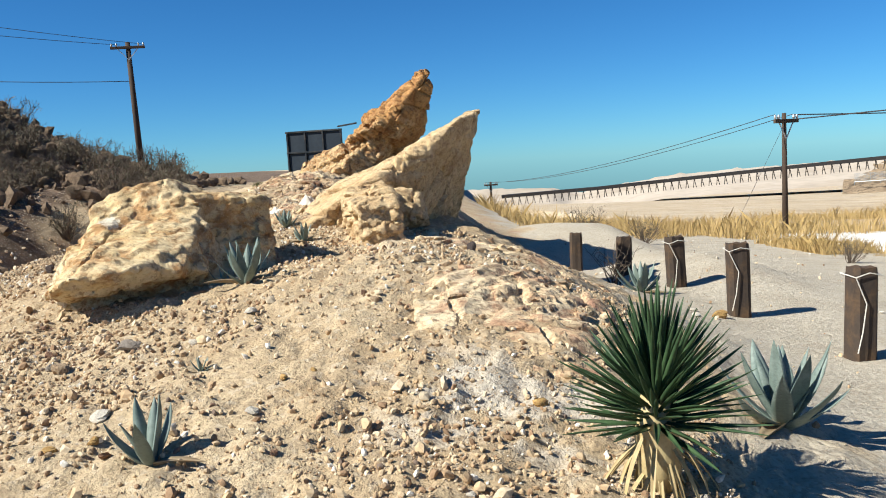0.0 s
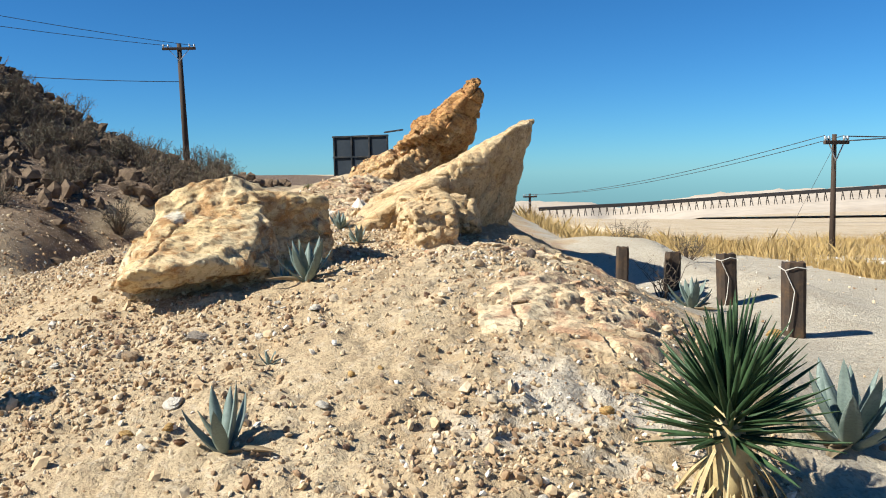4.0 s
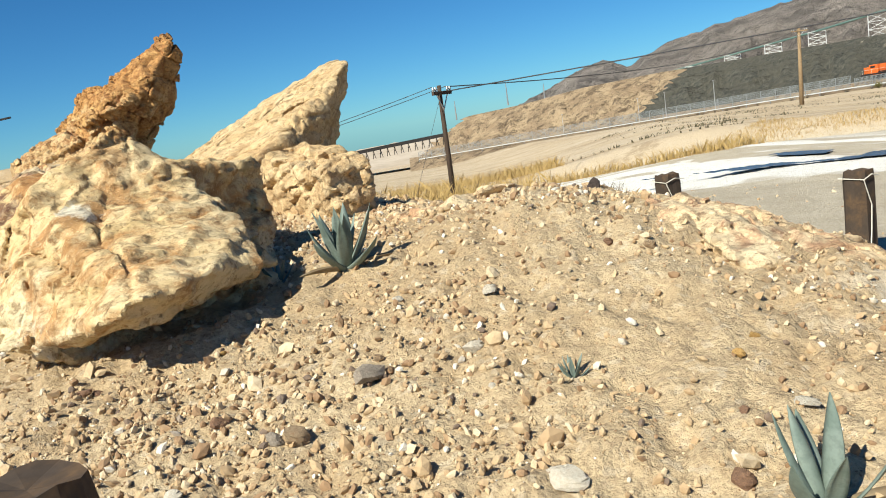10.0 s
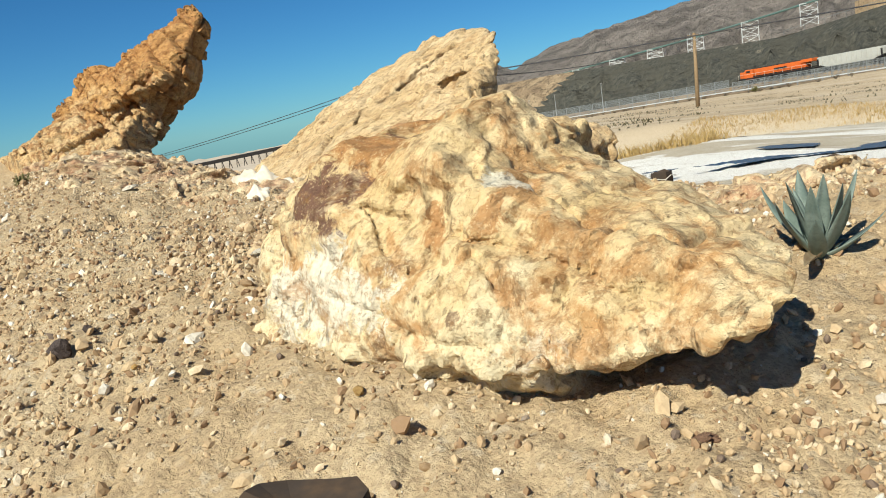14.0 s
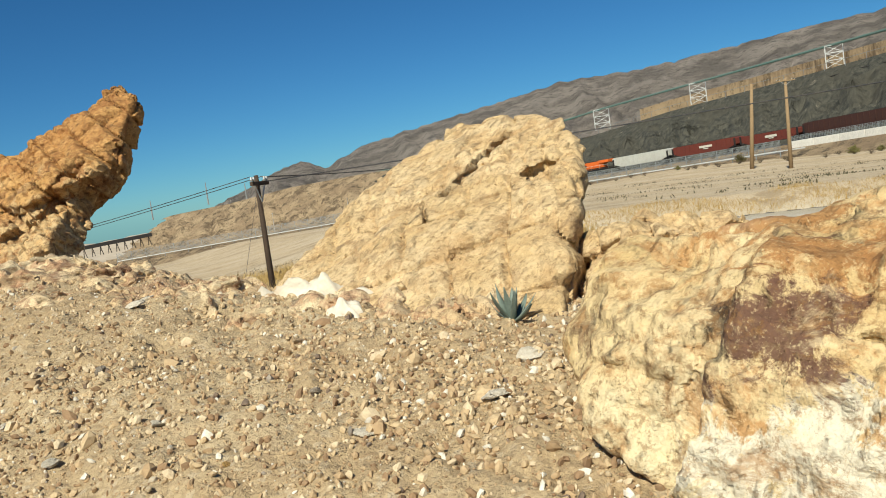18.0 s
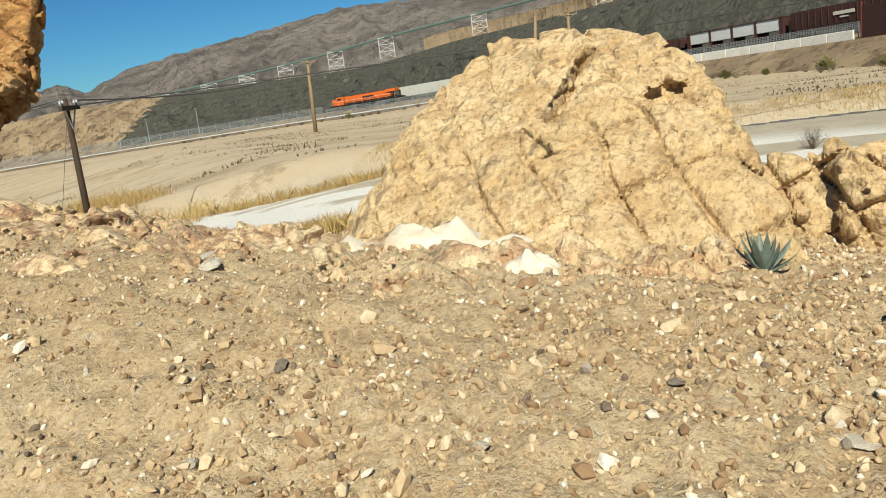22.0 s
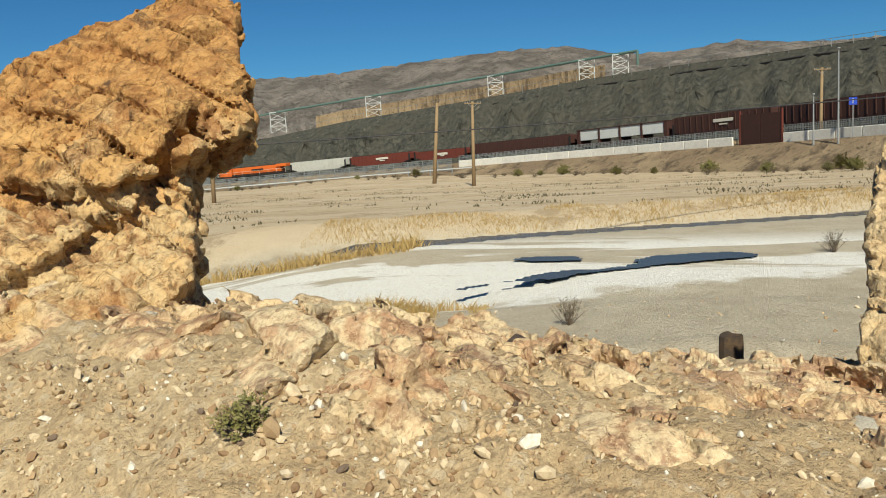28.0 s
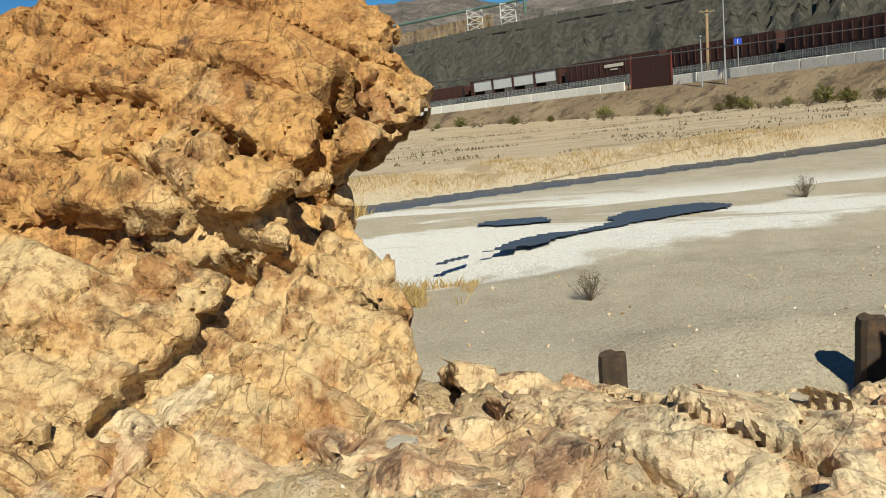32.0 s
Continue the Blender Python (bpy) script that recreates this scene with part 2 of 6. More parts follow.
def plain(name, colour, rough=0.7, metal=0.0, dirt=(0.25, 0.2, 0.15), amount=0.35, scale=6.0, fine=60.0, own=True):
    """A painted or raw surface with grime at two scales."""
    k = Nodes(name, rough, metal, own)
    c = k.mix(k.ramp(k.noise(scale, 5, 0.65), 0.42, 0.75, 0, amount), colour, dirt)
    c = k.mix(k.ramp(k.noise(fine, 3), 0.35, 0.7, 0, 0.35), c, tuple(v * 0.6 for v in colour))
    return k.done(c, [(k.noise(fine, 3), 0.25, 0.004)])


def rock_material(name, pale, warm, rust, dark, stained=0.3, foot=None, level_of=1.8, blots=(), jointed=0.55):
    k = Nodes(name, 0.93)
    at = k.bent(1.7, 0.22, (28, 18, 0), (1.0, 1.0, 1.9))
    n1, n3 = k.noise(1.3, 5, 0.6, bend=0.5), k.noise(42, 5, 0.7)
    c = k.mix(k.ramp(n1, 0.38, 0.62), pale, warm)
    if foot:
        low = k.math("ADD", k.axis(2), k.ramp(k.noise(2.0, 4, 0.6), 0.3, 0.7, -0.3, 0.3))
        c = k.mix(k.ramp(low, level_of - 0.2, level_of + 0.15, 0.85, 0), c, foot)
    tone = k.tone(7.5, at)
    c = k.mix(k.ramp(tone, 0.2, 0.9, 0, 0.35), c, tuple(min(1, v * 1.2) for v in pale))
    c = k.mix(k.ramp(k.noise(4.5, 6, 0.7, bend=0.6), 0.48, 0.62, 0, min(0.9, stained * 1.5)), c, rust)
    c = k.mix(k.ramp(k.noise(2.6, 7, 0.75, bend=0.8), 0.56, 0.64, 0, min(0.9, stained * 1.5)), c, dark)
    c = k.mix(k.ramp(k.noise(17, 5, 0.7, bend=0.8), 0.62, 0.72, 0, 0.6), c, rust)
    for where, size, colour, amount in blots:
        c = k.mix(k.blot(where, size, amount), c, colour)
    c = k.mix(k.ramp(n3, 0.45, 0.75, 0, 0.35), c, tuple(v * 0.6 for v in warm))
    c = k.mix(k.ramp(k.noise(24, 6, 0.75), 0.52, 0.62, 0, 0.6), c, tuple(v * 0.5 for v in rust))
    c = k.mix(k.ramp(k.noise(4.0, 8, 0.75, at=at), 0.51, 0.63, 0, 0.25 + 0.8 * stained), c, tuple(v * 0.75 for v in rust))
    c = k.mix(k.ramp(k.noise(7.0, 7, 0.7, at=at), 0.55, 0.7, 0, 0.5), c, tuple(min(1, v * 1.1 + 0.03) for v in pale))
    pits = k.ramp(k.noise(13, 5, 0.7, at=at), 0.36, 0.46)
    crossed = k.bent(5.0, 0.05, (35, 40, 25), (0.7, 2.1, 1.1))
    crack_lines = None
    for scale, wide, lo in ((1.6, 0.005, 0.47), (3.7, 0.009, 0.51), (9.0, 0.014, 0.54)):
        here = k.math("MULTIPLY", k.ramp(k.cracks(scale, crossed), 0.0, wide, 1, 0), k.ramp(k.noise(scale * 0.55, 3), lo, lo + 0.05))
        crack_lines = here if crack_lines is None else k.math("MAXIMUM", crack_lines, here)
    # the shade inside open cracks is put into the colour as dark lines
    c = k.mix(k.math("MULTIPLY", crack_lines, jointed), c, tuple(v * 0.4 for v in rust))
    open_joint = k.math("SUBTRACT", 1.0, crack_lines)
    c = k.mix(k.ramp(k.noise(75, 4, 0.75), 0.55, 0.7, 0, 0.45), c, tuple(min(0.85, v * 1.3) for v in pale))
    return k.done(c, [(k.facets(6, crossed), 0.75, 0.5), (k.facets(15, crossed), 0.8, 0.5), (k.facets(38, crossed), 0.7, 0.5), (open_joint, 0.8 * jointed, 0.012), (k.noise(11, 6, 0.7, at=at), 0.4, 0.04), (pits, 0.35, 0.02), (k.noise(55, 5, 0.7), 0.6, 0.012)])


def ground_material():
    k = Nodes("dry_ground", 0.95)
    x, y = k.axis(0), k.axis(1)
    n1, n2, n3 = k.noise(0.9, 5, 0.6, bend=0.5), k.noise(6, 5, 0.65), k.noise(70, 4, 0.7)
    dist, tint = k.spots(55)
    dirt = k.mix(k.ramp(n1, 0.35, 0.65), (0.47, 0.345, 0.20), (0.55, 0.43, 0.27))
    dirt = k.mix(k.ramp(n2, 0.5, 0.75, 0, 0.5), dirt, (0.40, 0.27, 0.14))
    dirt = k.mix(k.ramp(n3, 0.35, 0.75, 0, 0.6), dirt, (0.31, 0.22, 0.13))
    grey = k.math("MULTIPLY", k.math("MULTIPLY", k.ramp(x, -0.5, 0.0), k.math("SUBTRACT", 1.0, k.ramp(x, 0.7, 1.3))), k.math("MULTIPLY", k.ramp(y, 2.9, 3.3), k.math("SUBTRACT", 1.0, k.ramp(y, 3.7, 4.1))))
    dirt = k.mix(k.math("MULTIPLY", grey, k.ramp(k.noise(3.5, 5), 0.42, 0.55)), dirt, (0.55, 0.475, 0.37))
    red = k.math("MULTIPLY", k.math("MULTIPLY", k.ramp(y, 9.8, 10.6), k.ramp(x, -2.3, -1.9)), k.ramp(k.noise(2.2, 5, bend=0.6), 0.5, 0.62, 0, 0.7))
    bright = k.mix(red, dirt, (0.40, 0.23, 0.14))
    west = k.math("MULTIPLY", k.ramp(y, 11, 14), k.math("SUBTRACT", 1.0, k.ramp(k.math("ADD", x, k.ramp(k.noise(0.8, 5), 0.3, 0.7, -1.2, 1.2)), -6.8, -5.2)))
    # brown rubble, its colour darkened further for the shade on the hillside
    rubble = k.mix(k.ramp(k.noise(2.5, 6, 0.7), 0.4, 0.62), (0.075, 0.05, 0.035), (0.19, 0.125, 0.08))
    bright = k.mix(west, bright, rubble)
    sand = k.mix(k.ramp(k.noise(1.5, 6, 0.6), 0.35, 0.7), (0.50, 0.44, 0.34), (0.42, 0.36, 0.27))
    edge = k.math("ADD", x, k.ramp(k.noise(1.1, 5), 0.3, 0.7, -0.55, 0.55))
    c = k.mix(k.ramp(edge, 1.2, 2.0), bright, sand)
    long = k.stretch(0.32, 0.07, 1.0)
    streak = k.noise(1.0, 6, 0.62, at=long, bend=0.7)
    shore = k.math("SUBTRACT", edge, k.math("MULTIPLY", k.math("MAXIMUM", k.math("SUBTRACT", 14.0, y), 0.0), 0.5))
    band = k.math("MULTIPLY", k.ramp(shore, 7.9, 8.9), k.math("SUBTRACT", 1.0, k.ramp(x, 15, 18)))
    salt = k.math("MULTIPLY", band, k.ramp(k.math("ADD", streak, k.ramp(x, 8, 15, 0.10, 0.02)), 0.51, 0.555))
    c = k.mix(salt, c, (0.80, 0.78, 0.73))
    plain_c = k.mix(k.ramp(k.noise(0.12, 6, 0.65, at=k.stretch(1, 0.3, 1)), 0.4, 0.65), (0.49, 0.38, 0.245), (0.56, 0.46, 0.33))
    plain_c = k.mix(k.ramp(k.noise(0.35, 8, 0.8), 0.52, 0.60, 0, 0.6), plain_c, (0.24, 0.17, 0.095))
    plain_c = k.mix(k.ramp(k.noise(0.10, 5, 0.6, at=k.stretch(1, 0.4, 1)), 0.55, 0.68, 0, 0.7), plain_c, (0.33, 0.25, 0.16))
    skew = k.math("ADD", x, k.math("MULTIPLY", y, 0.476))
    c = k.mix(k.ramp(skew, 31.5, 33.0), c, plain_c)
    c = k.mix(k.math("MULTIPLY", k.ramp(y, 24, 30), k.ramp(x, 2, 8)), c, plain_c)
    c = k.mix(k.ramp(k.tone(60), 0.55, 0.95, 0, 0.38), c, (0.24, 0.165, 0.10))
    c = k.mix(k.ramp(k.noise(28, 6, 0.8), 0.34, 0.45, 0.4, 0), c, (0.22, 0.155, 0.095))
    c = k.mix(k.ramp(k.tone(38), 0.8, 0.98, 0, 0.3), c, (0.60, 0.52, 0.40))
    return k.done(c, [(n2, 0.35, 0.03), (k.noise(20, 5, 0.7), 0.7, 0.045), (k.facets(45), 0.6, 0.5), (n3, 0.7, 0.012)])


M_GROUND = ground_material()
WHITE, RUST, MAROON, SOOT = (0.68, 0.62, 0.49), (0.36, 0.17, 0.06), (0.13, 0.065, 0.045), (0.06, 0.04, 0.03)
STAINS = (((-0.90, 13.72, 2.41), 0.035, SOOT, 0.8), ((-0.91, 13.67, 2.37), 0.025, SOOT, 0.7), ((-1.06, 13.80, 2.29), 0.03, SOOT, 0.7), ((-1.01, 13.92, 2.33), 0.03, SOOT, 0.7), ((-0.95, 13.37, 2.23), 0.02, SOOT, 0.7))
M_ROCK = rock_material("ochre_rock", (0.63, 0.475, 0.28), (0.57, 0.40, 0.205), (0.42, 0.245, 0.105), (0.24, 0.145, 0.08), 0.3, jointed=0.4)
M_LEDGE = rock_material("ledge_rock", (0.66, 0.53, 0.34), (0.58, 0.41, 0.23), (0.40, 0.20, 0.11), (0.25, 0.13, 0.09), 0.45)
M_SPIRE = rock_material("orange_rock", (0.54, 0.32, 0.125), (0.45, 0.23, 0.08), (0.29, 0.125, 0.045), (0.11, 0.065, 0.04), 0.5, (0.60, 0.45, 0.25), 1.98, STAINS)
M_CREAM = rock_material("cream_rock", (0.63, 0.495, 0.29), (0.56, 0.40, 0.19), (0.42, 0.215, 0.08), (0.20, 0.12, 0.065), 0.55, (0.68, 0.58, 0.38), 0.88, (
    ((-2.74, 6.35, 0.92), 0.17, WHITE, 0.97), ((-2.72, 6.58, 0.86), 0.15, WHITE, 0.97), ((-2.72, 6.10, 0.90), 0.11, WHITE, 0.85), ((-2.70, 6.62, 0.70), 0.11, WHITE, 0.9),
    ((-2.30, 5.83, 1.20), 0.075, WHITE, 0.9), ((-2.12, 6.68, 1.47), 0.08, WHITE, 0.95), ((-2.52, 6.70, 1.30), 0.05, WHITE, 0.8), ((-2.55, 5.50, 0.75), 0.09, WHITE, 0.6),
    ((-2.40, 6.45, 1.32), 0.19, RUST, 0.9), ((-2.10, 6.60, 1.42), 0.17, RUST, 0.85), ((-2.56, 5.94, 1.14), 0.08, RUST, 0.85), ((-2.45, 5.75, 1.14), 0.07, RUST, 0.8), ((-2.55, 5.45, 0.95), 0.07, RUST, 0.6),
    ((-2.58, 6.47, 1.19), 0.17, MAROON, 0.97), ((-2.57, 6.62, 1.22), 0.07, SOOT, 0.85), ((-2.25, 6.45, 1.40), 0.07, MAROON, 0.8), ((-2.66, 5.86, 1.02), 0.045, SOOT, 0.85), ((-2.70, 5.87, 0.92), 0.03, SOOT, 0.8),
    ((-2.67, 5.72, 0.89), 0.03, MAROON, 0.8), ((-2.62, 5.45, 1.00), 0.09, SOOT, 0.6), ((-2.20, 5.80, 1.25), 0.05, MAROON, 0.7)), 0.22)


def slag_material():
    k = Nodes("dark_slope", 0.95)
    down = k.stretch(1.0, 1.0, 0.22)
    c = k.mix(k.ramp(k.noise(0.9, 5, 0.7, at=down), 0.35, 0.68), (0.035, 0.036, 0.032), (0.10, 0.095, 0.075))
    c = k.mix(k.ramp(k.noise(0.14, 5, 0.65), 0.4, 0.62, 0, 0.7), c, (0.07, 0.065, 0.05))
    c = k.mix(k.ramp(k.noise(0.30, 6, 0.7, at=down), 0.64, 0.74, 0, 0.8), c, (0.27, 0.235, 0.18))
    return k.done(c, [(k.noise(0.9, 5, 0.7, at=down), 0.8, 0.8), (k.noise(3.0, 4), 0.6, 0.2)])


M_DARKHILL = slag_material()
def tan_material():
    k = Nodes("tan_slope", 0.95)
    down = k.stretch(1.0, 1.0, 0.25)
    c = k.mix(k.ramp(k.noise(0.10, 6, 0.7), 0.38, 0.62), (0.37, 0.275, 0.17), (0.26, 0.185, 0.115))
    c = k.mix(k.ramp(k.noise(0.22, 7, 0.75, at=down), 0.50, 0.60, 0, 0.9), c, (0.12, 0.085, 0.055))
    c = k.mix(k.ramp(k.noise(0.7, 5, 0.7), 0.56, 0.66, 0, 0.8), c, (0.085, 0.07, 0.045))
    return k.done(c, [(k.noise(0.22, 7, 0.75, at=down), 0.9, 2.0), (k.noise(1.5, 4), 0.5, 0.3)])


M_TANHILL = tan_material()
def mountain_material():
    k = Nodes("mountain_rock", 0.95)
    c = k.mix(k.ramp(k.noise(0.010, 8, 0.7), 0.38, 0.62), (0.36, 0.31, 0.27), (0.19, 0.165, 0.145))
    c = k.mix(k.ramp(k.noise(0.05, 6, 0.75), 0.5, 0.66, 0, 0.8), c, (0.10, 0.088, 0.078))
    return k.done(c, [(k.noise(0.012, 8, 0.72, bend=0.5), 1.0, 60.0), (k.noise(0.06, 6, 0.75), 0.9, 9.0)])


M_MOUNT = mountain_material()
M_WATER, _n, _l, _b = material("water")
_b.inputs["Base Color"].default_value, _b.inputs["Roughness"].default_value = (0.06, 0.058, 0.05, 1), 0.2
_b.inputs["Specular IOR Level"].default_value = 0.07
M_TIMBER = plain("weathered_timber", (0.055, 0.04, 0.03), 0.85, dirt=(0.16, 0.09, 0.04), amount=0.7, scale=5, fine=45)
M_POLE = plain("pole_wood", (0.055, 0.037, 0.026), 0.85, dirt=(0.09, 0.06, 0.04), amount=0.6, scale=2, fine=20)
M_PALEPOLE = plain("pale_pole_wood", (0.28, 0.195, 0.11), 0.85, dirt=(0.2, 0.13, 0.07), amount=0.6, scale=1, fine=8)
M_WIRE = plain("wire", (0.05, 0.05, 0.055), 0.6, 0.3)
M_STEEL = plain("galvanised_steel", (0.45, 0.46, 0.46), 0.5, 0.6, amount=0.3)


# ---- mesh building ----
class Shape:
    """Gathers corners and faces of one mesh."""

    def __init__(self):
        self.v, self.f = [], []

    def add(self, verts, faces):
        n = len(self.v)
        self.v += [tuple(p) for p in verts]
        self.f += [tuple(i + n for i in face) for face in faces]
        return self

    def box(self, centre, size, turn=(0, 0, 0), bevel=0.0):
        hx, hy, hz = (s / 2 for s in size)
        r = Euler([radians(a) for a in turn]).to_matrix()
        c = Vector(centre)
        if not bevel:
            pts = [Vector((sx * hx, sy * hy, sz * hz)) for sx in (-1, 1) for sy in (-1, 1) for sz in (-1, 1)]
            return self.add([c + r @ p for p in pts], [(0, 1, 3, 2), (4, 6, 7, 5), (0, 4, 5, 1), (2, 3, 7, 6), (0, 2, 6, 4), (1, 5, 7, 3)])
        b = min(bevel, 0.45 * min(size))
        pts, key = [], {}
        for sx in (-1, 1):
            for sy in (-1, 1):
                for sz in (-1, 1):
                    for k in range(3):
                        key[sx, sy, sz, k] = len(pts)
                        pts.append(c + r @ Vector((sx * (hx - (k != 0) * b), sy * (hy - (k != 1) * b), sz * (hz - (k != 2) * b))))
        q = lambda *s: key[s]
        faces = []
        for s in (-1, 1):
            faces += [[q(s, -1, -1, 0), q(s, 1, -1, 0), q(s, 1, 1, 0), q(s, -1, 1, 0)][::s], [q(-1, s, -1, 1), q(1, s, -1, 1), q(1, s, 1, 1), q(-1, s, 1, 1)][::-s],
                      [q(-1, -1, s, 2), q(1, -1, s, 2), q(1, 1, s, 2), q(-1, 1, s, 2)][::s]]
            for u in (-1, 1):
                faces += [[q(s, u, -1, 0), q(s, u, 1, 0), q(s, u, 1, 1), q(s, u, -1, 1)], [q(s, -1, u, 0), q(s, 1, u, 0), q(s, 1, u, 2), q(s, -1, u, 2)],
                          [q(-1, s, u, 1), q(1, s, u, 1), q(1, s, u, 2), q(-1, s, u, 2)]]
                for w in (-1, 1):
                    faces.append([q(s, u, w, 0), q(s, u, w, 1), q(s, u, w, 2)])
        return self.add(pts, faces)

    def tube(self, path, radius, n=6, cap=True):
        """A round bar along the points of path; radius: one number, or one for each point."""
        pts = [Vector(p) for p in path]
        rs = radius if isinstance(radius, (list, tuple)) else [radius] * len(pts)
        rings = []
        for i, p in enumerate(pts):
            d = (pts[min(i + 1, len(pts) - 1)] - pts[max(i - 1, 0)]).normalized()
            a = d.orthogonal().normalized() if i == 0 else (rings_a - d * rings_a.dot(d)).normalized()
            rings_a = a
            b = d.cross(a)
            rings.append([p + rs[i] * (a * math.cos(2 * math.pi * k / n) + b * math.sin(2 * math.pi * k / n)) for k in range(n)])
        faces = [(i * n + k, i * n + (k + 1) % n, (i + 1) * n + (k + 1) % n, (i + 1) * n + k) for i in range(len(pts) - 1) for k in range(n)]
        if cap:
            faces += [tuple(range(n))[::-1], tuple((len(pts) - 1) * n + k for k in range(n))]
        return self.add([v for r in rings for v in r], faces)

    def prism(self, outline, y0, y1):
        """A solid with the outline (x, z) from y0 to y1."""
        n = len(outline)
        return self.add([(x, y0, z) for x, z in outline] + [(x, y1, z) for x, z in outline],
                        [tuple(range(n)), tuple(range(n, 2 * n))[::-1]] + [(i, i + n, (i + 1) % n + n, (i + 1) % n) for i in range(n)])

    def mesh(self, name, mat, soft=False):
        me = bpy.data.meshes.new(name)
        me.from_pydata(self.v, [], self.f)
        bm = bmesh.new()
        bm.from_mesh(me)
        bmesh.ops.recalc_face_normals(bm, faces=bm.faces[:])
        bm.to_mesh(me)
        bm.free()
        if soft:
            me.polygons.foreach_set("use_smooth", [True] * len(me.polygons))
        me.materials.append(mat)
        return me


def part(name, shape, mat, parent=None, label="", at=None, soft=False):
    """Links a shape, or a mesh made before, as one object under a thing or a part."""
    me = shape.mesh(name, mat, soft) if isinstance(shape, Shape) else shape
    ob = new(name, me)
    if at is not None:
        ob.matrix_basis = at
    if parent:
        ob.parent = parent
    return tagged(ob, label)


def thing(name, label, category, at=None, group="", kind=""):
    ob = new(name)
    ob.empty_display_size = 0.1
    if at is not None:
        ob.matrix_basis = at
    return tagged(ob, label, category, group, kind)


def array_mesh(name, verts, quads, mat, soft=True):
    return packed_mesh(name, verts, [quads], mat, soft)


def packed_mesh(name, verts, lists, mat, soft=False):
    """A mesh from arrays: its corners, and lists of faces with the same number of corners."""
    me = bpy.data.meshes.new(name)
    me.vertices.add(len(verts))
    me.vertices.foreach_set("co", np.ascontiguousarray(verts, np.float32).ravel())
    sizes = np.concatenate([np.full(len(f), f.shape[1]) for f in lists])
    me.loops.add(int(sizes.sum()))
    me.loops.foreach_set("vertex_index", np.concatenate([f.ravel() for f in lists]).astype(np.int32))
    me.polygons.add(len(sizes))
    me.polygons.foreach_set("loop_start", (np.cumsum(sizes) - sizes).astype(np.int32))
    me.polygons.foreach_set("use_smooth", np.full(len(sizes), soft))
    me.materials.append(mat)
    me.update(calc_edges=True)
    return me


# ---- solid rock from distance fields ----
def turned(p, centre, turn):
    r = np.array(Euler([radians(a) for a in turn]).to_matrix())
    return (p - np.array(centre)) @ r


def block(p, centre, half, turn=(0, 0, 0), round_by=0.1):
    q = np.abs(turned(p, centre, turn)) - np.array(half) + round_by
    return np.sqrt((np.maximum(q, 0) ** 2).sum(1)) + np.minimum(q.max(1), 0) - round_by


def egg(p, centre, radii, turn=(0, 0, 0)):
    q = turned(p, centre, turn) / np.array(radii)
    n = np.sqrt((q ** 2).sum(1))
    return (n - 1) * n / np.maximum(np.sqrt(((q / np.array(radii)) ** 2).sum(1)), 1e-6)


def join(a, b, k=0.1):
    h = np.clip(0.5 + 0.5 * (b - a) / k, 0, 1)
    return b * (1 - h) + a * h - k * h * (1 - h)


def cut(a, b, k=0.05):
    return -join(-a, b, k)


def joints(q, gaps, salt):
    """Jointed blocks: the way to the nearest joint, a chance number for each block, and a slope of its own."""
    s = q / np.array(gaps)
    s[:, 0] += 0.5 * lattice(np.floor(s[:, 2]).astype(np.int64), 0, 0, salt + 3)
    s[:, 1] += 0.5 * lattice(np.floor(s[:, 0]).astype(np.int64), 1, 0, salt + 4)
    i = np.floor(s).astype(np.int64)
    f = s - i
    edge = (np.minimum(f, 1 - f) * np.array(gaps)).min(1)
    slope = sum((f[:, n] - 0.5) * lattice(i[:, 0], i[:, 1], i[:, 2], salt + 11 + n) for n in range(3))
    return edge, lattice(i[:, 0], i[:, 1], i[:, 2], salt + 7), slope


def rough_stone(p, d, lumps=0.05, block_size=0.34, step_by=0.03, crack=0.05, broken=0.0, salt=0, bed=(20, 15, 0)):
    """Gives a solid the relief of broken stone: swellings, jointed blocks at two scales, chipped facets and open joints."""
    q = turned(p, (0, 0, 0), bed)
    bend = np.stack([vnoise(q * 2.3 + 9.1, salt + 31), vnoise(q * 2.3 + 4.7, salt + 32), vnoise(q * 2.3 + 1.3, salt + 33)], 1)
    fine_bend = chips(q * 9.0, salt + 34)[:, None]
    wild = vnoise(q * 1.6 + 3.3, salt + 41)
    d = d + lumps * (0.8 * chips(q * 1.9, salt) + 0.55 * chips(turned(q, (0, 0, 0), (31, 47, 12)) * 5.0, salt + 1))
    d = d + lumps * (0.34 * chips(turned(q, (0, 0, 0), (12, 71, 40)) * 12.0, salt + 2) + 0.22 * chips(turned(q, (0, 0, 0), (50, 20, 33)) * 27.0, salt + 4))
    b = block_size
    edge, mark, slope = joints(q + 0.06 * bend + 0.008 * fine_bend, (b * 1.5, b, b * 0.62), salt + 50)
    there = smooth(-0.45 - broken, 0.15 - broken, wild)
    d = d + there * (step_by * (0.55 * mark + 1.2 * slope) + crack * (1 - smooth(0.0, 0.022, edge)))
    edge, mark, slope = joints(turned(q, (0, 0, 0), (8, 14, 35)) + 0.03 * bend + 0.008 * fine_bend, (b * 0.55, b * 0.33, b * 0.24), salt + 70)
    there = smooth(-0.1 - broken, 0.4 - broken, -wild + 0.4 * bend[:, 0])
    return d + there * (0.55 * step_by * (0.6 * mark + 1.1 * slope) + 0.5 * crack * (1 - smooth(0.0, 0.02, edge)))


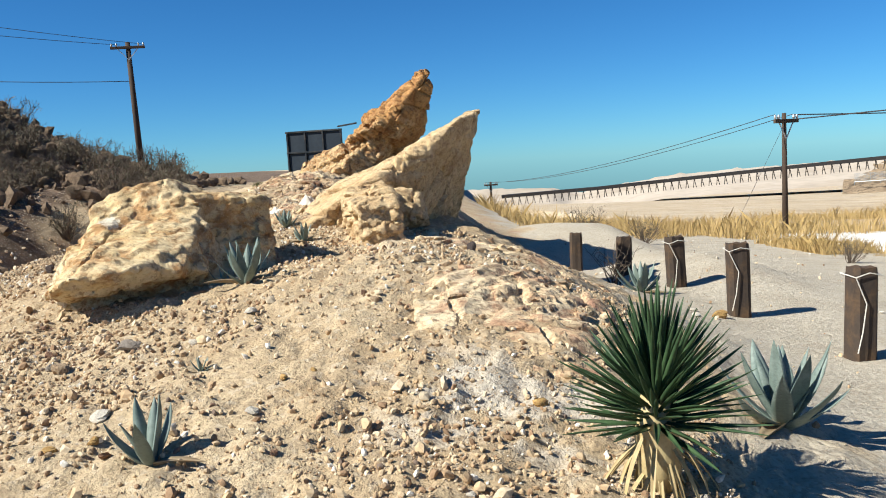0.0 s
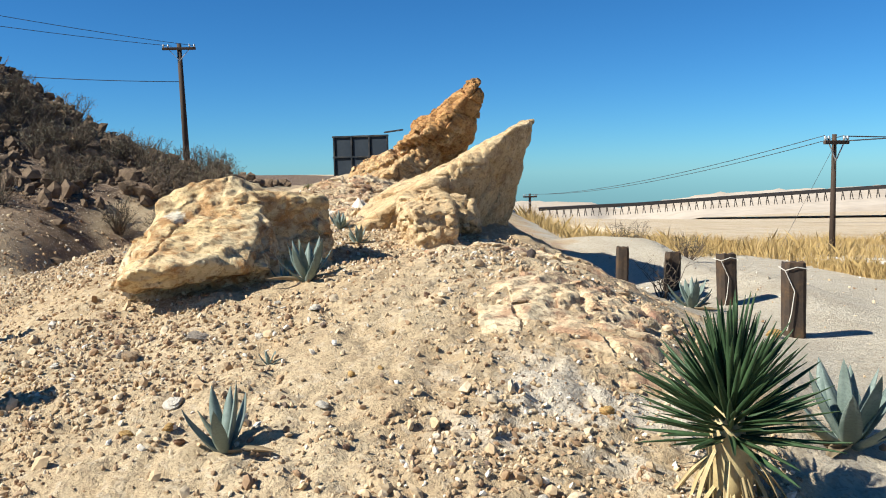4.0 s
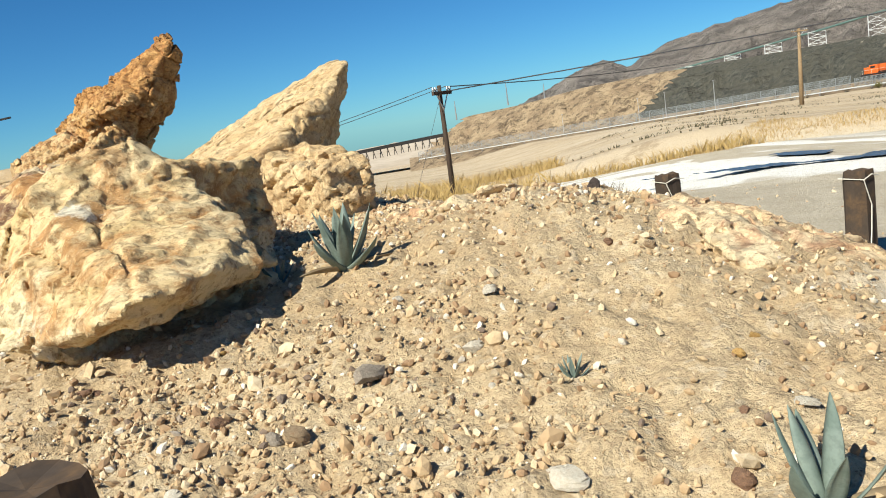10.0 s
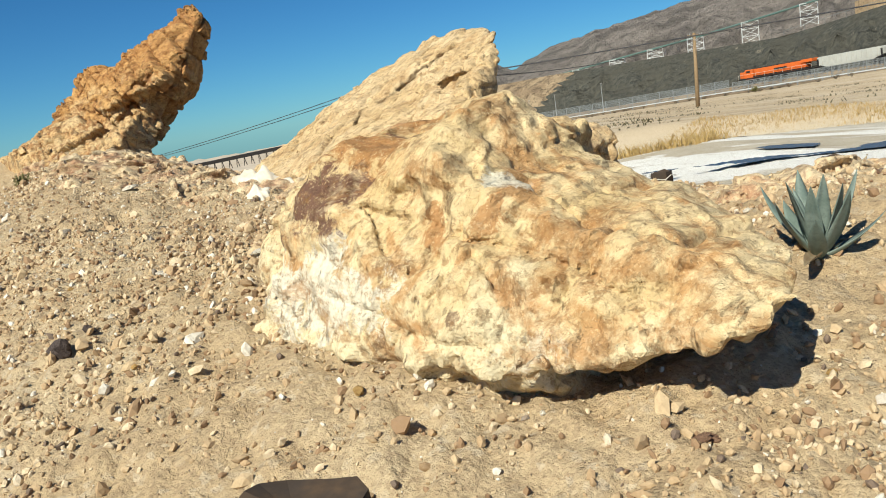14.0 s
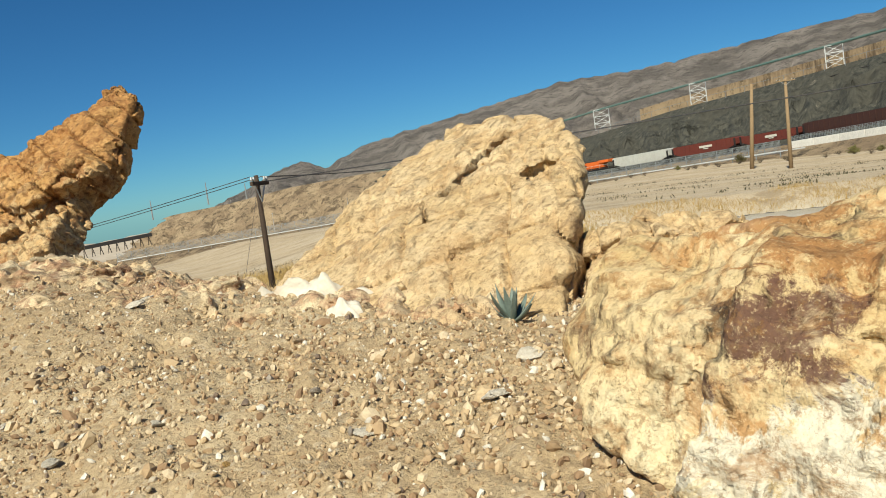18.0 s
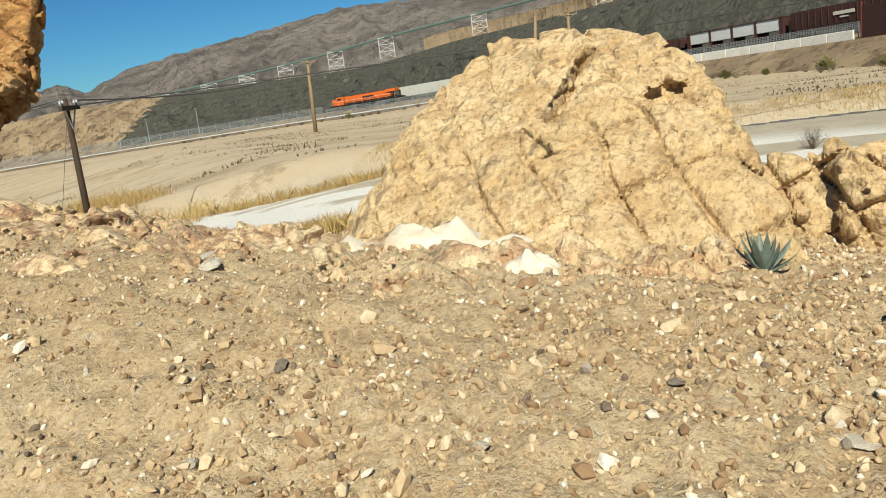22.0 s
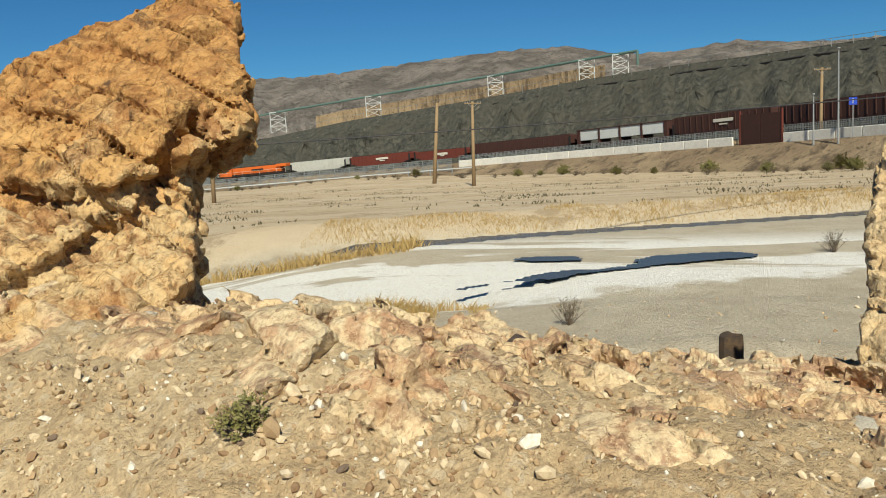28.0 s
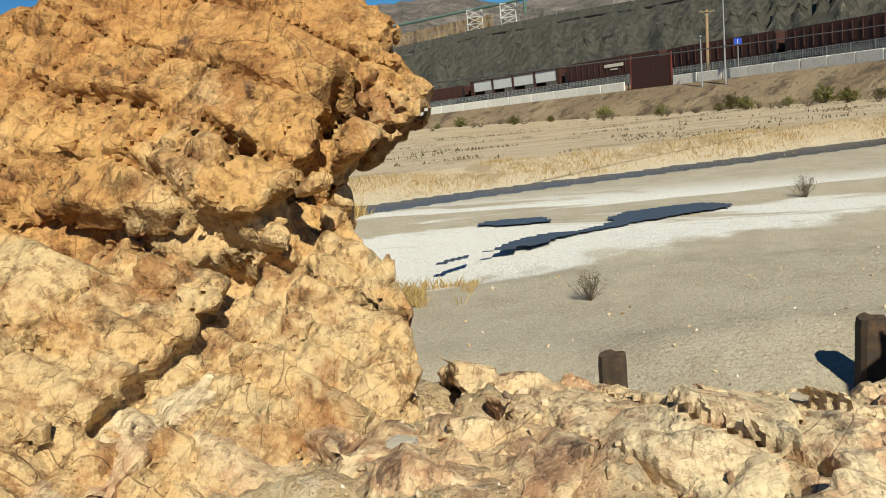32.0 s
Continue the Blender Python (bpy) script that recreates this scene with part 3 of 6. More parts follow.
def hull(p, faces, k=0.05):
    """The solid inside all the given planes (normal, distance), with worn edges."""
    d = None
    for a, b, c, e in faces:
        f = p[:, 0] * a + p[:, 1] * b + p[:, 2] * c - e
        d = f if d is None else -join(-d, -f, k)
    return d


def slot(p, a, b, wide, deep, inward):
    """An open joint from a to b on a face, going deep along inward."""
    a, b, w = np.array(a), np.array(b), np.array(inward, float)
    u = (b - a) / np.linalg.norm(b - a)
    w = w - u * (u @ w)
    w /= np.linalg.norm(w)
    v = np.cross(u, w)
    r = p - (a + b) / 2
    q = np.stack([np.abs(r @ u) - np.linalg.norm(b - a) / 2, np.abs(r @ v) - wide, np.abs(r @ w) - deep], 1)
    return np.sqrt((np.maximum(q, 0) ** 2).sum(1)) + np.minimum(q.max(1), 0)


def solid(name, lo, hi, step, base, relief, mat):
    """The skin of the solid where base(p) + relief is below zero, in a box from lo to hi."""
    lo, hi = np.array(lo, float), np.array(hi, float)
    wide = 4
    blocks = np.ceil((hi - lo) / step / wide).astype(int) + 1
    n = blocks * wide
    mids = [lo[k] + step * (wide * np.arange(blocks[k]) + (wide - 1) / 2) for k in range(3)]
    rough = base(np.stack(np.meshgrid(*mids, indexing="ij"), -1).reshape(-1, 3)).reshape(blocks)
    d = rough.repeat(wide, 0).repeat(wide, 1).repeat(wide, 2).ravel()
    near = np.flatnonzero(np.abs(d) < 0.12 + wide * step * 0.95)
    p = lo + step * np.stack(np.unravel_index(near, n), 1)
    here = base(p)
    close = np.abs(here) < 0.12
    here[close] = relief(p[close], here[close])
    d[near] = here
    d = d.reshape(n)
    d[0], d[-1], d[:, 0], d[:, -1], d[:, :, 0], d[:, :, -1] = 1, 1, 1, 1, 1, 1
    corner = [d[a:n[0] - 1 + a, b:n[1] - 1 + b, c:n[2] - 1 + c] for a in (0, 1) for b in (0, 1) for c in (0, 1)]
    inside = sum((c < 0).astype(int) for c in corner)
    live = (inside > 0) & (inside < 8)
    number = np.full(live.shape, -1)
    number[live] = np.arange(live.sum())
    cell = np.argwhere(live)
    vals = np.stack([c[live] for c in corner], 1)
    spots8 = np.array([(a, b, c) for a in (0, 1) for b in (0, 1) for c in (0, 1)], float)
    total, count = np.zeros((len(cell), 3)), np.zeros((len(cell), 1))
    for i in range(8):
        for j in range(i + 1, 8):
            if np.abs(spots8[i] - spots8[j]).sum() == 1:
                a, b = vals[:, i], vals[:, j]
                cross = (a < 0) != (b < 0)
                t = np.where(cross, a / np.where(cross, a - b, 1), 0)[:, None]
                total += cross[:, None] * (spots8[i] + t * (spots8[j] - spots8[i]))
                count += cross[:, None]
    verts = lo + step * (cell + total / count)
    quads = []
    for k in range(3):
        u, v = [(1, 2), (2, 0), (0, 1)][k]
        a, b = np.moveaxis(np.moveaxis(d, k, 0)[:-1], 0, k) < 0, np.moveaxis(np.moveaxis(d, k, 0)[1:], 0, k) < 0
        e = np.argwhere(a != b)
        e = e[(e[:, u] > 0) & (e[:, v] > 0) & (e[:, u] < n[u] - 1) & (e[:, v] < n[v] - 1)]
        flip = ~a[tuple(e.T)]
        ring = []
        for du, dv in ((1, 1), (0, 1), (0, 0), (1, 0)):
            c = e.copy()
            c[:, u] -= du
            c[:, v] -= dv
            ring.append(number[tuple(c.T)])
        ring = np.stack(ring, 1)
        ring[flip] = ring[flip][:, ::-1]
        quads.append(ring)
    quads = np.concatenate(quads)
    quads = quads[(quads >= 0).all(1)]
    tag = np.arange(len(verts))
    for _ in range(60):
        low = tag[quads].min(1)
        then, order = tag.copy(), np.argsort(-low)
        for c in range(4):
            then[quads[order, c]] = np.minimum(then[quads[order, c]], low[order])
        then = then[then]
        if (then == tag).all():
            break
        tag = then
    main = np.bincount(tag).argmax()
    quads = quads[tag[quads[:, 0]] == main]
    used, back = np.unique(quads, return_inverse=True)
    return array_mesh(name, verts[used], back.reshape(quads.shape), mat, False)


# ---- the ground ----
def steps(lo, hi, fine, far_lo, far_hi, grow, hold, until):
    a = list(np.arange(lo, hi + fine / 2, fine))
    s, left = fine, a[0]
    while left > far_lo:
        s *= grow
        left -= s
        a.insert(0, left)
    s, right = fine, a[-1]
    while right < far_hi:
        s = min(s * grow, hold) if right < until else s * grow
        right += s
        a.append(right)
    return np.array(a)


def relief(x, y, z):
    """The small shapes of the ground: gullies, clods, beds of rock that break through."""
    p = flat(x, y)
    near = smooth(-6.4, -5.2, x) * (1 - smooth(2.4, 4.0, x)) * smooth(0.2, 1.6, y) * (1 - smooth(14.2, 16.0, y))
    soil = 0.03 * fbm(p * 0.9, 2, 0.5, 60) + near * (0.022 * chips(p * 5.5, 63) + 0.016 * fbm(p * 10, 3, 0.7, 64) + 0.016 * chips(p * 16, 65))
    n1, n2, m, _ = cells(np.stack([x * 3.1 + 0.25 * fbm(p * 2.2, 2), y * 3.1, z * 2], 1), 70)
    k1, k2, m2, _ = cells(np.stack([x * 8 + 0.3 * fbm(p * 5, 2), y * 8, z * 6], 1), 75)
    slab = 0.03 * m + 0.012 * smooth(0, 0.1, n2 - n1) + 0.02 * m2 + 0.008 * smooth(0, 0.15, k2 - k1)
    lump = np.exp(-(((x - 0.45) / 0.95) ** 2 + ((y - 4.35) / 0.85) ** 2))
    ridge = smooth(-2.4, -1.8, x + 0.1 * vnoise(p * 3)) * smooth(8.6, 9.4, y) * (1 - smooth(13.2, 14.2, y)) * (1 - smooth(0.6, 1.4, x))
    feet = np.exp(-(((x + 0.6) / 1.2) ** 2 + ((y - 9.2) / 1.3) ** 2))
    rock = np.clip(0.8 * lump * smooth(-0.25, 0.35, vnoise(p * 1.6, 90) + 0.4) + ridge + 0.4 * feet, 0, 1)
    calm = smooth(1.4, 2.4, x)
    return (soil * (1 - 0.75 * calm) + rock * slab * (1 - calm)) * (1 - smooth(20, 60, np.hypot(x, y)))


gx = steps(-4.4, 1.8, 0.027, -2500, 2500, 1.11, 0.3, 36)
gy = steps(2.2, 13.4, 0.027, -2500, 2500, 1.11, 0.7, 50)
GX, GY = np.meshgrid(gx, gy, indexing="ij")
fx, fy = GX.ravel(), GY.ravel()
fz = level(fx, fy)
fz = fz + relief(fx, fy, fz)
number = np.arange(len(fx)).reshape(GX.shape)
quads = np.stack([number[:-1, :-1], number[1:, :-1], number[1:, 1:], number[:-1, 1:]], -1).reshape(-1, 4)
ground = new("ground", array_mesh("ground", np.stack([fx, fy, fz], 1), quads, M_GROUND))
tagged(ground, "dry sandy desert ground with gravel and salt crust", "ground", kind="structure")
HEIGHTS = fz.reshape(GX.shape)


def top(x, y):
    """The height of the finished ground at a place."""
    i = min(max(int(np.searchsorted(gx, x)) - 1, 0), len(gx) - 2)
    j = min(max(int(np.searchsorted(gy, y)) - 1, 0), len(gy) - 2)
    u, v = (x - gx[i]) / (gx[i + 1] - gx[i]), (y - gy[j]) / (gy[j + 1] - gy[j])
    h = HEIGHTS
    return float((1 - u) * (1 - v) * h[i, j] + u * (1 - v) * h[i + 1, j] + (1 - u) * v * h[i, j + 1] + u * v * h[i + 1, j + 1])


# ---- the great rocks ----
# the faces of each rock: normal and distance
UPPER = (
    (-0.934, 0.163, 0.318, 4.591), (-0.389, -0.003, 0.921, 2.890), (-0.345, -0.010, 0.938, 2.722),
    (0.798, -0.338, 0.500, -3.228), (0.908, -0.286, -0.305, -4.649), (0.642, -0.176, -0.746, -4.038),
    (-0.352, 0.252, 0.901, 6.216), (0.303, -0.882, 0.360, -10.817), (0.357, -0.934, 0.009, -12.408),
    (0.294, -0.783, -0.547, -11.503), (-0.512, -0.099, 0.853, 1.339), (-0.646, -0.091, 0.758, 1.158),
    (-0.052, -0.098, 0.994, 1.632), (1.000, -0.002, -0.004, 0.193), (0.810, -0.550, 0.206, -6.872),
    (0.779, -0.449, -0.437, -7.223), (0.613, -0.335, -0.716, -6.215), (-0.492, -0.400, 0.774, -3.048),
    (0.100, 0.980, 0.100, 14.929), (0.000, -0.350, -0.937, -6.468), (0.739, -0.649, -0.180, -9.288),
    (0.952, 0.281, -0.120, 3.459),
)
FOOT = (
    (0.413, -0.911, -0.021, -12.421), (0.426, -0.899, 0.102, -12.090), (-0.444, 0.055, 0.894, 3.197),
    (0.829, -0.225, -0.512, -4.566), (-0.481, -0.372, 0.794, -2.860), (0.100, 0.980, 0.100, 15.107),
    (0.250, 0.150, 0.950, 3.781), (0.000, 0.000, -1.000, -1.100), (0.970, 0.000, 0.240, -0.075),
)
OUTCROP = (
    (-0.451, 0.514, 0.730, 6.582), (-0.035, -0.040, 0.999, 1.681), (0.084, -0.229, 0.970, -0.081),
    (0.404, -0.811, 0.422, -6.156), (0.434, -0.898, -0.070, -7.739), (-0.274, 0.733, 0.623, 8.567),
    (-0.031, 0.017, 0.999, 2.259), (-0.002, -0.020, 1.000, 1.857), (0.076, -0.824, 0.562, -6.048),
    (0.008, 0.903, 0.429, 9.890), (-0.013, 0.023, 1.000, 2.317), (-0.426, 0.165, 0.889, 3.341),
    (-0.115, -0.023, 0.993, 1.832), (0.578, -0.444, 0.684, -2.288), (0.796, -0.561, 0.226, -4.069),
    (0.780, -0.536, -0.325, -4.731), (0.986, -0.154, -0.062, -0.657), (0.857, -0.118, -0.501, -1.211),
    (0.873, -0.120, -0.472, -1.181), (-0.448, -0.003, 0.894, 1.627), (-0.446, -0.183, 0.876, 0.005),
    (0.000, 0.000, -1.000, -0.507), (0.821, -0.451, -0.350, -4.420), (0.971, 0.000, -0.240, -0.031),
    (0.250, 0.967, -0.050, 9.660),
)
BACK = (
    (-0.945, 0.284, 0.165, 4.663), (-0.602, 0.254, 0.757, 4.178), (-0.348, 0.171, 0.922, 3.187),
    (-0.145, 0.080, 0.986, 2.230), (0.704, -0.416, 0.575, -2.900), (-0.307, 0.889, 0.341, 7.550),
    (-0.254, 0.838, 0.483, 7.233), (-0.135, 0.644, 0.753, 5.941), (0.095, -0.055, 0.994, 0.944),
    (-0.474, 0.704, -0.529, 5.682), (-0.455, 0.297, -0.839, 2.531), (-0.409, 0.466, 0.784, 5.253),
    (-0.540, 0.560, 0.629, 6.007), (-0.009, 0.101, 0.995, 2.125), (-0.388, -0.121, 0.914, 1.491),
    (-0.296, -0.092, 0.951, 1.468), (0.549, 0.153, 0.822, 1.076), (0.955, 0.245, 0.168, 0.074),
    (-0.970, -0.100, 0.200, 2.070), (0.000, -0.940, 0.340, -4.554), (0.000, 0.000, -1.000, -0.483),
    (-0.500, -0.100, -0.860, 0.130), (0.100, -0.796, 0.597, -4.200),
)
FRONT = (
    (0.635, -0.461, 0.620, -2.962), (0.386, -0.591, -0.709, -4.429), (0.022, -0.355, -0.934, -2.637),
    (-0.281, -0.171, -0.944, -0.922), (-0.808, -0.343, 0.479, 0.719), (0.116, -0.089, -0.989, -1.484),
    (0.949, 0.282, 0.144, 0.217), (-0.877, -0.255, 0.408, 1.345), (0.148, -0.102, -0.984, -1.591),
    (-0.738, -0.304, 0.603, 0.742), (0.047, -0.294, 0.955, -0.659), (0.000, 0.980, 0.200, 6.720),
    (0.000, 0.000, -1.000, -0.660), (-0.970, -0.120, 0.200, 2.080), (-0.500, -0.100, -0.860, 0.130),
)
NOSE = (
    (-0.092, 0.911, 0.402, 8.116), (0.115, 0.092, 0.989, 1.962), (0.145, -0.711, 0.688, -4.867),
    (0.025, -0.994, -0.108, -7.932), (-0.634, 0.454, 0.626, 4.797), (0.023, 0.028, 0.999, 1.456),
    (0.537, -0.356, 0.765, -2.087), (0.792, -0.597, 0.129, -4.767), (0.316, -0.335, -0.888, -3.588),
    (-0.603, 0.181, 0.777, 2.769), (0.960, 0.200, 0.150, 1.689), (0.000, 0.000, -1.000, -0.680),
    (-0.900, -0.100, 0.420, 0.346),
)
KNOB = (-1.03, 14.84, 2.30)


def boulder_base(p):
    d = join(hull(p, BACK, 0.03), hull(p, FRONT, 0.03), 0.04)
    return join(d, block(p, (-1.80, 6.59, 1.08), (0.36, 0.40, 0.30), (4, 3, 28), 0.05), 0.05)


def low_rock_base(p):
    d = hull(p, OUTCROP, 0.025)
    d = cut(d, slot(p, (0.17, 9.17, 1.97), (-0.56, 9.26, 1.58), 0.035, 0.2, (0.4, 0.2, -0.8)), 0.012)
    d = cut(d, slot(p, (-0.63, 9.37, 1.58), (-0.90, 9.09, 1.40), 0.025, 0.12, (0.4, 0.2, -0.8)), 0.012)
    d = cut(d, egg(p, (-0.25, 8.63, 1.60), (0.14, 0.16, 0.06), (0, -25, 10)), 0.012)
    return cut(d, egg(p, (0.01, 8.72, 1.88), (0.12, 0.22, 0.04), (0, -20, 10)), 0.012)


def spire_base(p):
    d = join(hull(p, UPPER, 0.025), hull(p, FOOT, 0.025), 0.03)
    d = join(d, egg(p, KNOB, (0.26, 0.30, 0.22), (20, -25, 0)), 0.06)
    face = (0.6, 0.45, -0.65)
    d = cut(d, slot(p, (-1.68, 14.24, 2.19), (-1.47, 13.34, 1.86), 0.05, 0.32, face), 0.015)
    d = cut(d, slot(p, (-1.97, 13.43, 1.60), (-1.41, 13.22, 1.85), 0.05, 0.2, face), 0.015)
    d = cut(d, slot(p, (-1.41, 13.22, 1.85), (-0.88, 13.22, 2.20), 0.035, 0.16, face), 0.015)
    d = cut(d, slot(p, (-1.26, 13.73, 2.22), (-1.21, 13.39, 2.07), 0.014, 0.1, face), 0.015)
    return cut(d, egg(p, (-1.59, 14.06, 2.07), (0.20, 0.20, 0.09), (-12, 0, 0)), 0.05)


def nose_base(p):
    return join(hull(p, NOSE, 0.025), block(p, (-0.58, 7.50, 0.95), (0.21, 0.40, 0.32), (8, -10, 12), 0.06), 0.05)


def ledge_base(cx, cy, rx, ry, lift):
    """A low bed of rock that follows the ground and sinks below it at its rim."""
    def base(p):
        edge = np.hypot((p[:, 0] - cx) / rx, (p[:, 1] - cy) / ry)
        xs, ys = np.linspace(cx - 1.2 * rx, cx + 1.2 * rx, 60), np.linspace(cy - 1.2 * ry, cy + 1.2 * ry, 60)
        a, b = np.meshgrid(xs, ys, indexing="ij")
        z = level(a, b)
        i, j = np.clip((p[:, 0] - xs[0]) / (xs[1] - xs[0]), 0, 58.99), np.clip((p[:, 1] - ys[0]) / (ys[1] - ys[0]), 0, 58.99)
        u, v = i.astype(int), j.astype(int)
        f, g = i - u, j - v
        z = z[u, v] * (1 - f) * (1 - g) + z[u + 1, v] * f * (1 - g) + z[u, v + 1] * (1 - f) * g + z[u + 1, v + 1] * f * g
        return (p[:, 2] - z - lift * (1 - smooth(0.5, 1.0, edge)) + 0.16 * smooth(0.8, 1.1, edge)) * 0.85
    return base


boulder = new("boulder", solid("boulder", (-3.10, 4.70, 0.40), (-1.10, 7.70, 1.85), 0.014, boulder_base, lambda p, d: rough_stone(p, d, 0.055, 0.40, 0.030, 0.022, -0.1, 3, (14, 8, 0)), M_CREAM))
tagged(boulder, "cream and yellow boulder with rust stains on gravel", "boulder")
low_rock = new("rock_outcrop", solid("rock_outcrop", (-1.71, 7.59, 0.39), (1.38, 10.56, 2.52), 0.016, low_rock_base, lambda p, d: rough_stone(p, d, 0.034, 0.46, 0.026, 0.04, -0.02, 9, (58, 30, 0)), M_ROCK))
tagged(low_rock, "tan cracked rock outcrop with an eye-shaped hollow", "rock")
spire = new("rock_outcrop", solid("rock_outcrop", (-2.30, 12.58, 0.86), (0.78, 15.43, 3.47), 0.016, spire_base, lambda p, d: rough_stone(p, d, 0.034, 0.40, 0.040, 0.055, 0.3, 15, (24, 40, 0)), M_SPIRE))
tagged(spire, "leaning orange rock spire with deep diagonal cracks", "rock")
nose = new("rock_outcrop", solid("rock_outcrop", (-1.3, 6.85, 0.45), (0.3, 8.8, 1.8), 0.016, nose_base, lambda p, d: rough_stone(p, d, 0.045, 0.30, 0.035, 0.045, 0.2, 21, (60, 10, 0)), M_ROCK))
tagged(nose, "small brown jagged rock beside the large outcrop", "rock")


for name, where, size, lift, salt, words in (
        ("rock_ledge", (-1.29, 11.33), (1.42, 2.25), 0.04, 33, "low jagged bedrock ledge, ochre and red-brown"),
        ("rock_ledge", (-1.29, 9.02), (0.74, 1.13), 0.07, 39, "low broken bedrock at the foot of the outcrop"),
        ("rock_ledge", (0.5, 4.45), (0.85, 0.75), 0.05, 45, "crumbling layered bedrock on the mound"),
        ("rock_ledge", (0.35, 6.6), (1.2, 1.3), 0.05, 51, "eroded tan bedrock crest of the mound"),
        ("rock_ledge", (-1.77, 13.77), (0.65, 1.19), 0.03, 57, "cracked bedrock at the foot of the spire")):
    (cx, cy), (rx, ry) = where, size
    zs = level(np.linspace(cx - rx, cx + rx, 9)[:, None] + np.zeros(9), np.linspace(cy - ry, cy + ry, 9) + np.zeros((9, 1)))
    ledge = new(name, solid(name, (cx - 1.1 * rx, cy - 1.1 * ry, zs.min() - 0.25), (cx + 1.1 * rx, cy + 1.1 * ry, zs.max() + 0.3), 0.021, ledge_base(cx, cy, rx, ry, lift),
                            lambda p, d: rough_stone(p, d, 0.036 if cy < 8 else 0.05, 0.30, 0.035 if cy < 8 else 0.06, 0.04, 0.35, salt, (48, 24, 20)), M_LEDGE))
    tagged(ledge, words, "bedrock", kind="structure")


# ---- distance: slopes, mountain, railway ----
EAST = (-4.44, 10.80, 1.99)


def bearing(az, far, lift=None, z=None):
    """A place by its compass bearing from +y, its distance from the middle of the walk, and its angle of sight or its height."""
    a = radians(az)
    return Vector((EAST[0] + far * math.sin(a), EAST[1] + far * math.cos(a), EAST[2] + far * math.tan(radians(lift)) if z is None else z))


def track_far(az):
    return 100 + 140 * max(0.0, (112 - az) / 55) ** 1.3


def track(az, up=0.0, out=0.0):
    p = bearing(az, track_far(az) + out, -1.5 + (az - 57) * 0.034)
    p.z += up
    return p


def sheet(name, rows, mat, label, category, kind="structure"):
    """A surface through rows of points."""
    n = len(rows[0])
    v = np.array([tuple(p) for r in rows for p in r])
    k = np.arange(len(v)).reshape(len(rows), n)
    q = np.stack([k[:-1, :-1], k[:-1, 1:], k[1:, 1:], k[1:, :-1]], -1).reshape(-1, 4)
    return tagged(new(name, array_mesh(name, v, q, mat)), label, category, kind=kind)


def curve_at(table, az):
    return float(np.interp(az, table[::2], table[1::2]))


CREST = (27.4, -2.5, 28.4, -1.0, 31.7, -0.2, 35.5, 0.06, 39.7, 0.6, 45, 0.87, 49, 0.95, 60, 1.2, 66, 2.2, 73, 3.0, 82, 4.1, 88, 4.6, 95, 5.0, 100, 5.3, 125, 6.5)
MOUNT = (33, -1.0, 34.6, 0.2, 36.6, 1.0, 39, 2.0, 40.3, 2.3, 41.8, 1.6, 44.3, 2.75, 47, 3.3, 53.7, 4.4, 58.4, 5.2, 63.7, 5.25, 68.5, 5.65, 74, 6.15, 77, 6.3, 81, 6.35, 84.2, 5.65, 88, 5.5, 91.6, 5.9, 96, 5.4, 108, 5.2, 130, 4)
rows = []
for i in range(25):
    u = i / 24
    row = []
    for az in np.arange(27.4, 126, 0.3):
        base = track(az, -0.4, 8)
        peak = bearing(az, track_far(az) + 42, curve_at(CREST, az))
        p = base.lerp(peak, u)
        w = noise.fractal(Vector((az * 1.6, u * 1.2, 3)), 0.8, 2.0, 5) * 3.0 + noise.noise(Vector((az * 4.5, u * 1.0, 8))) * 1.6
        row.append(p + Vector((0, 0, w * min(u, 1 - u) * 2.0)))
    rows.append(row)
apron = [[Vector((*track(az, 0, out)[:2], 0)) + Vector((0, 0, float(level(*track(az, 0, out)[:2])) - 0.3 if out < -20 else track(az, up)[2])) for az in np.arange(27.3, 126, 0.75)]
         for out, up in ((-34, 0), (-22, 0), (-10, -0.9), (-3.2, -0.6), (-2.6, -0.15), (3, -0.15), (9, -0.4))]
sheet("embankment", apron, M_TANHILL, "sandy railway embankment behind the low wall", "embankment")
cut_at = [int((43.0 + 3.5 * (i / 24) - 27.4) / 0.3) + (i * 7919) % 3 for i in range(25)]
width = min(cut_at)
sheet("slope", [r[:c + 1][-width:] for r, c in zip(rows, cut_at)], M_TANHILL, "tan eroded embankment slope beyond the railway", "slope")
width = min(len(rows[0]) - c for c in cut_at)
sheet("slope", [r[c:][:width] for r, c in zip(rows, cut_at)], M_DARKHILL, "dark slag embankment slope behind the freight train", "slope")
sheet("mesa", [[bearing(az, track_far(az) + 42 + d, curve_at(CREST, az) - 0.004 * d) for az in np.arange(40, 126, 1.5)] for d in (0, 60, 200)], M_TANHILL, "tan levelled ground on top of the embankment", "mesa")
rows = []
for i in range(56):
    u = i / 55
    row = []
    for az in np.arange(33, 132, 0.3):
        high = curve_at(MOUNT, az) + 0.16 * noise.noise(Vector((az * 1.3, 0, 5))) + 0.09 * noise.noise(Vector((az * 3.4, 0, 7))) + 0.05 * noise.noise(Vector((az * 6, 0, 9)))
        w = noise.ridged_multi_fractal(Vector((az * 0.3, u * 2.6, 1.5)), 0.75, 2.2, 7, 0.9, 2.0) - 1.0
        row.append(bearing(az, 1000 + 1200 * u, high * (u ** 0.75) + w * 2.0 * (1 - u) * min(1, 4 * u) - 2.6 * (1 - u) ** 2))
    rows.append(row)
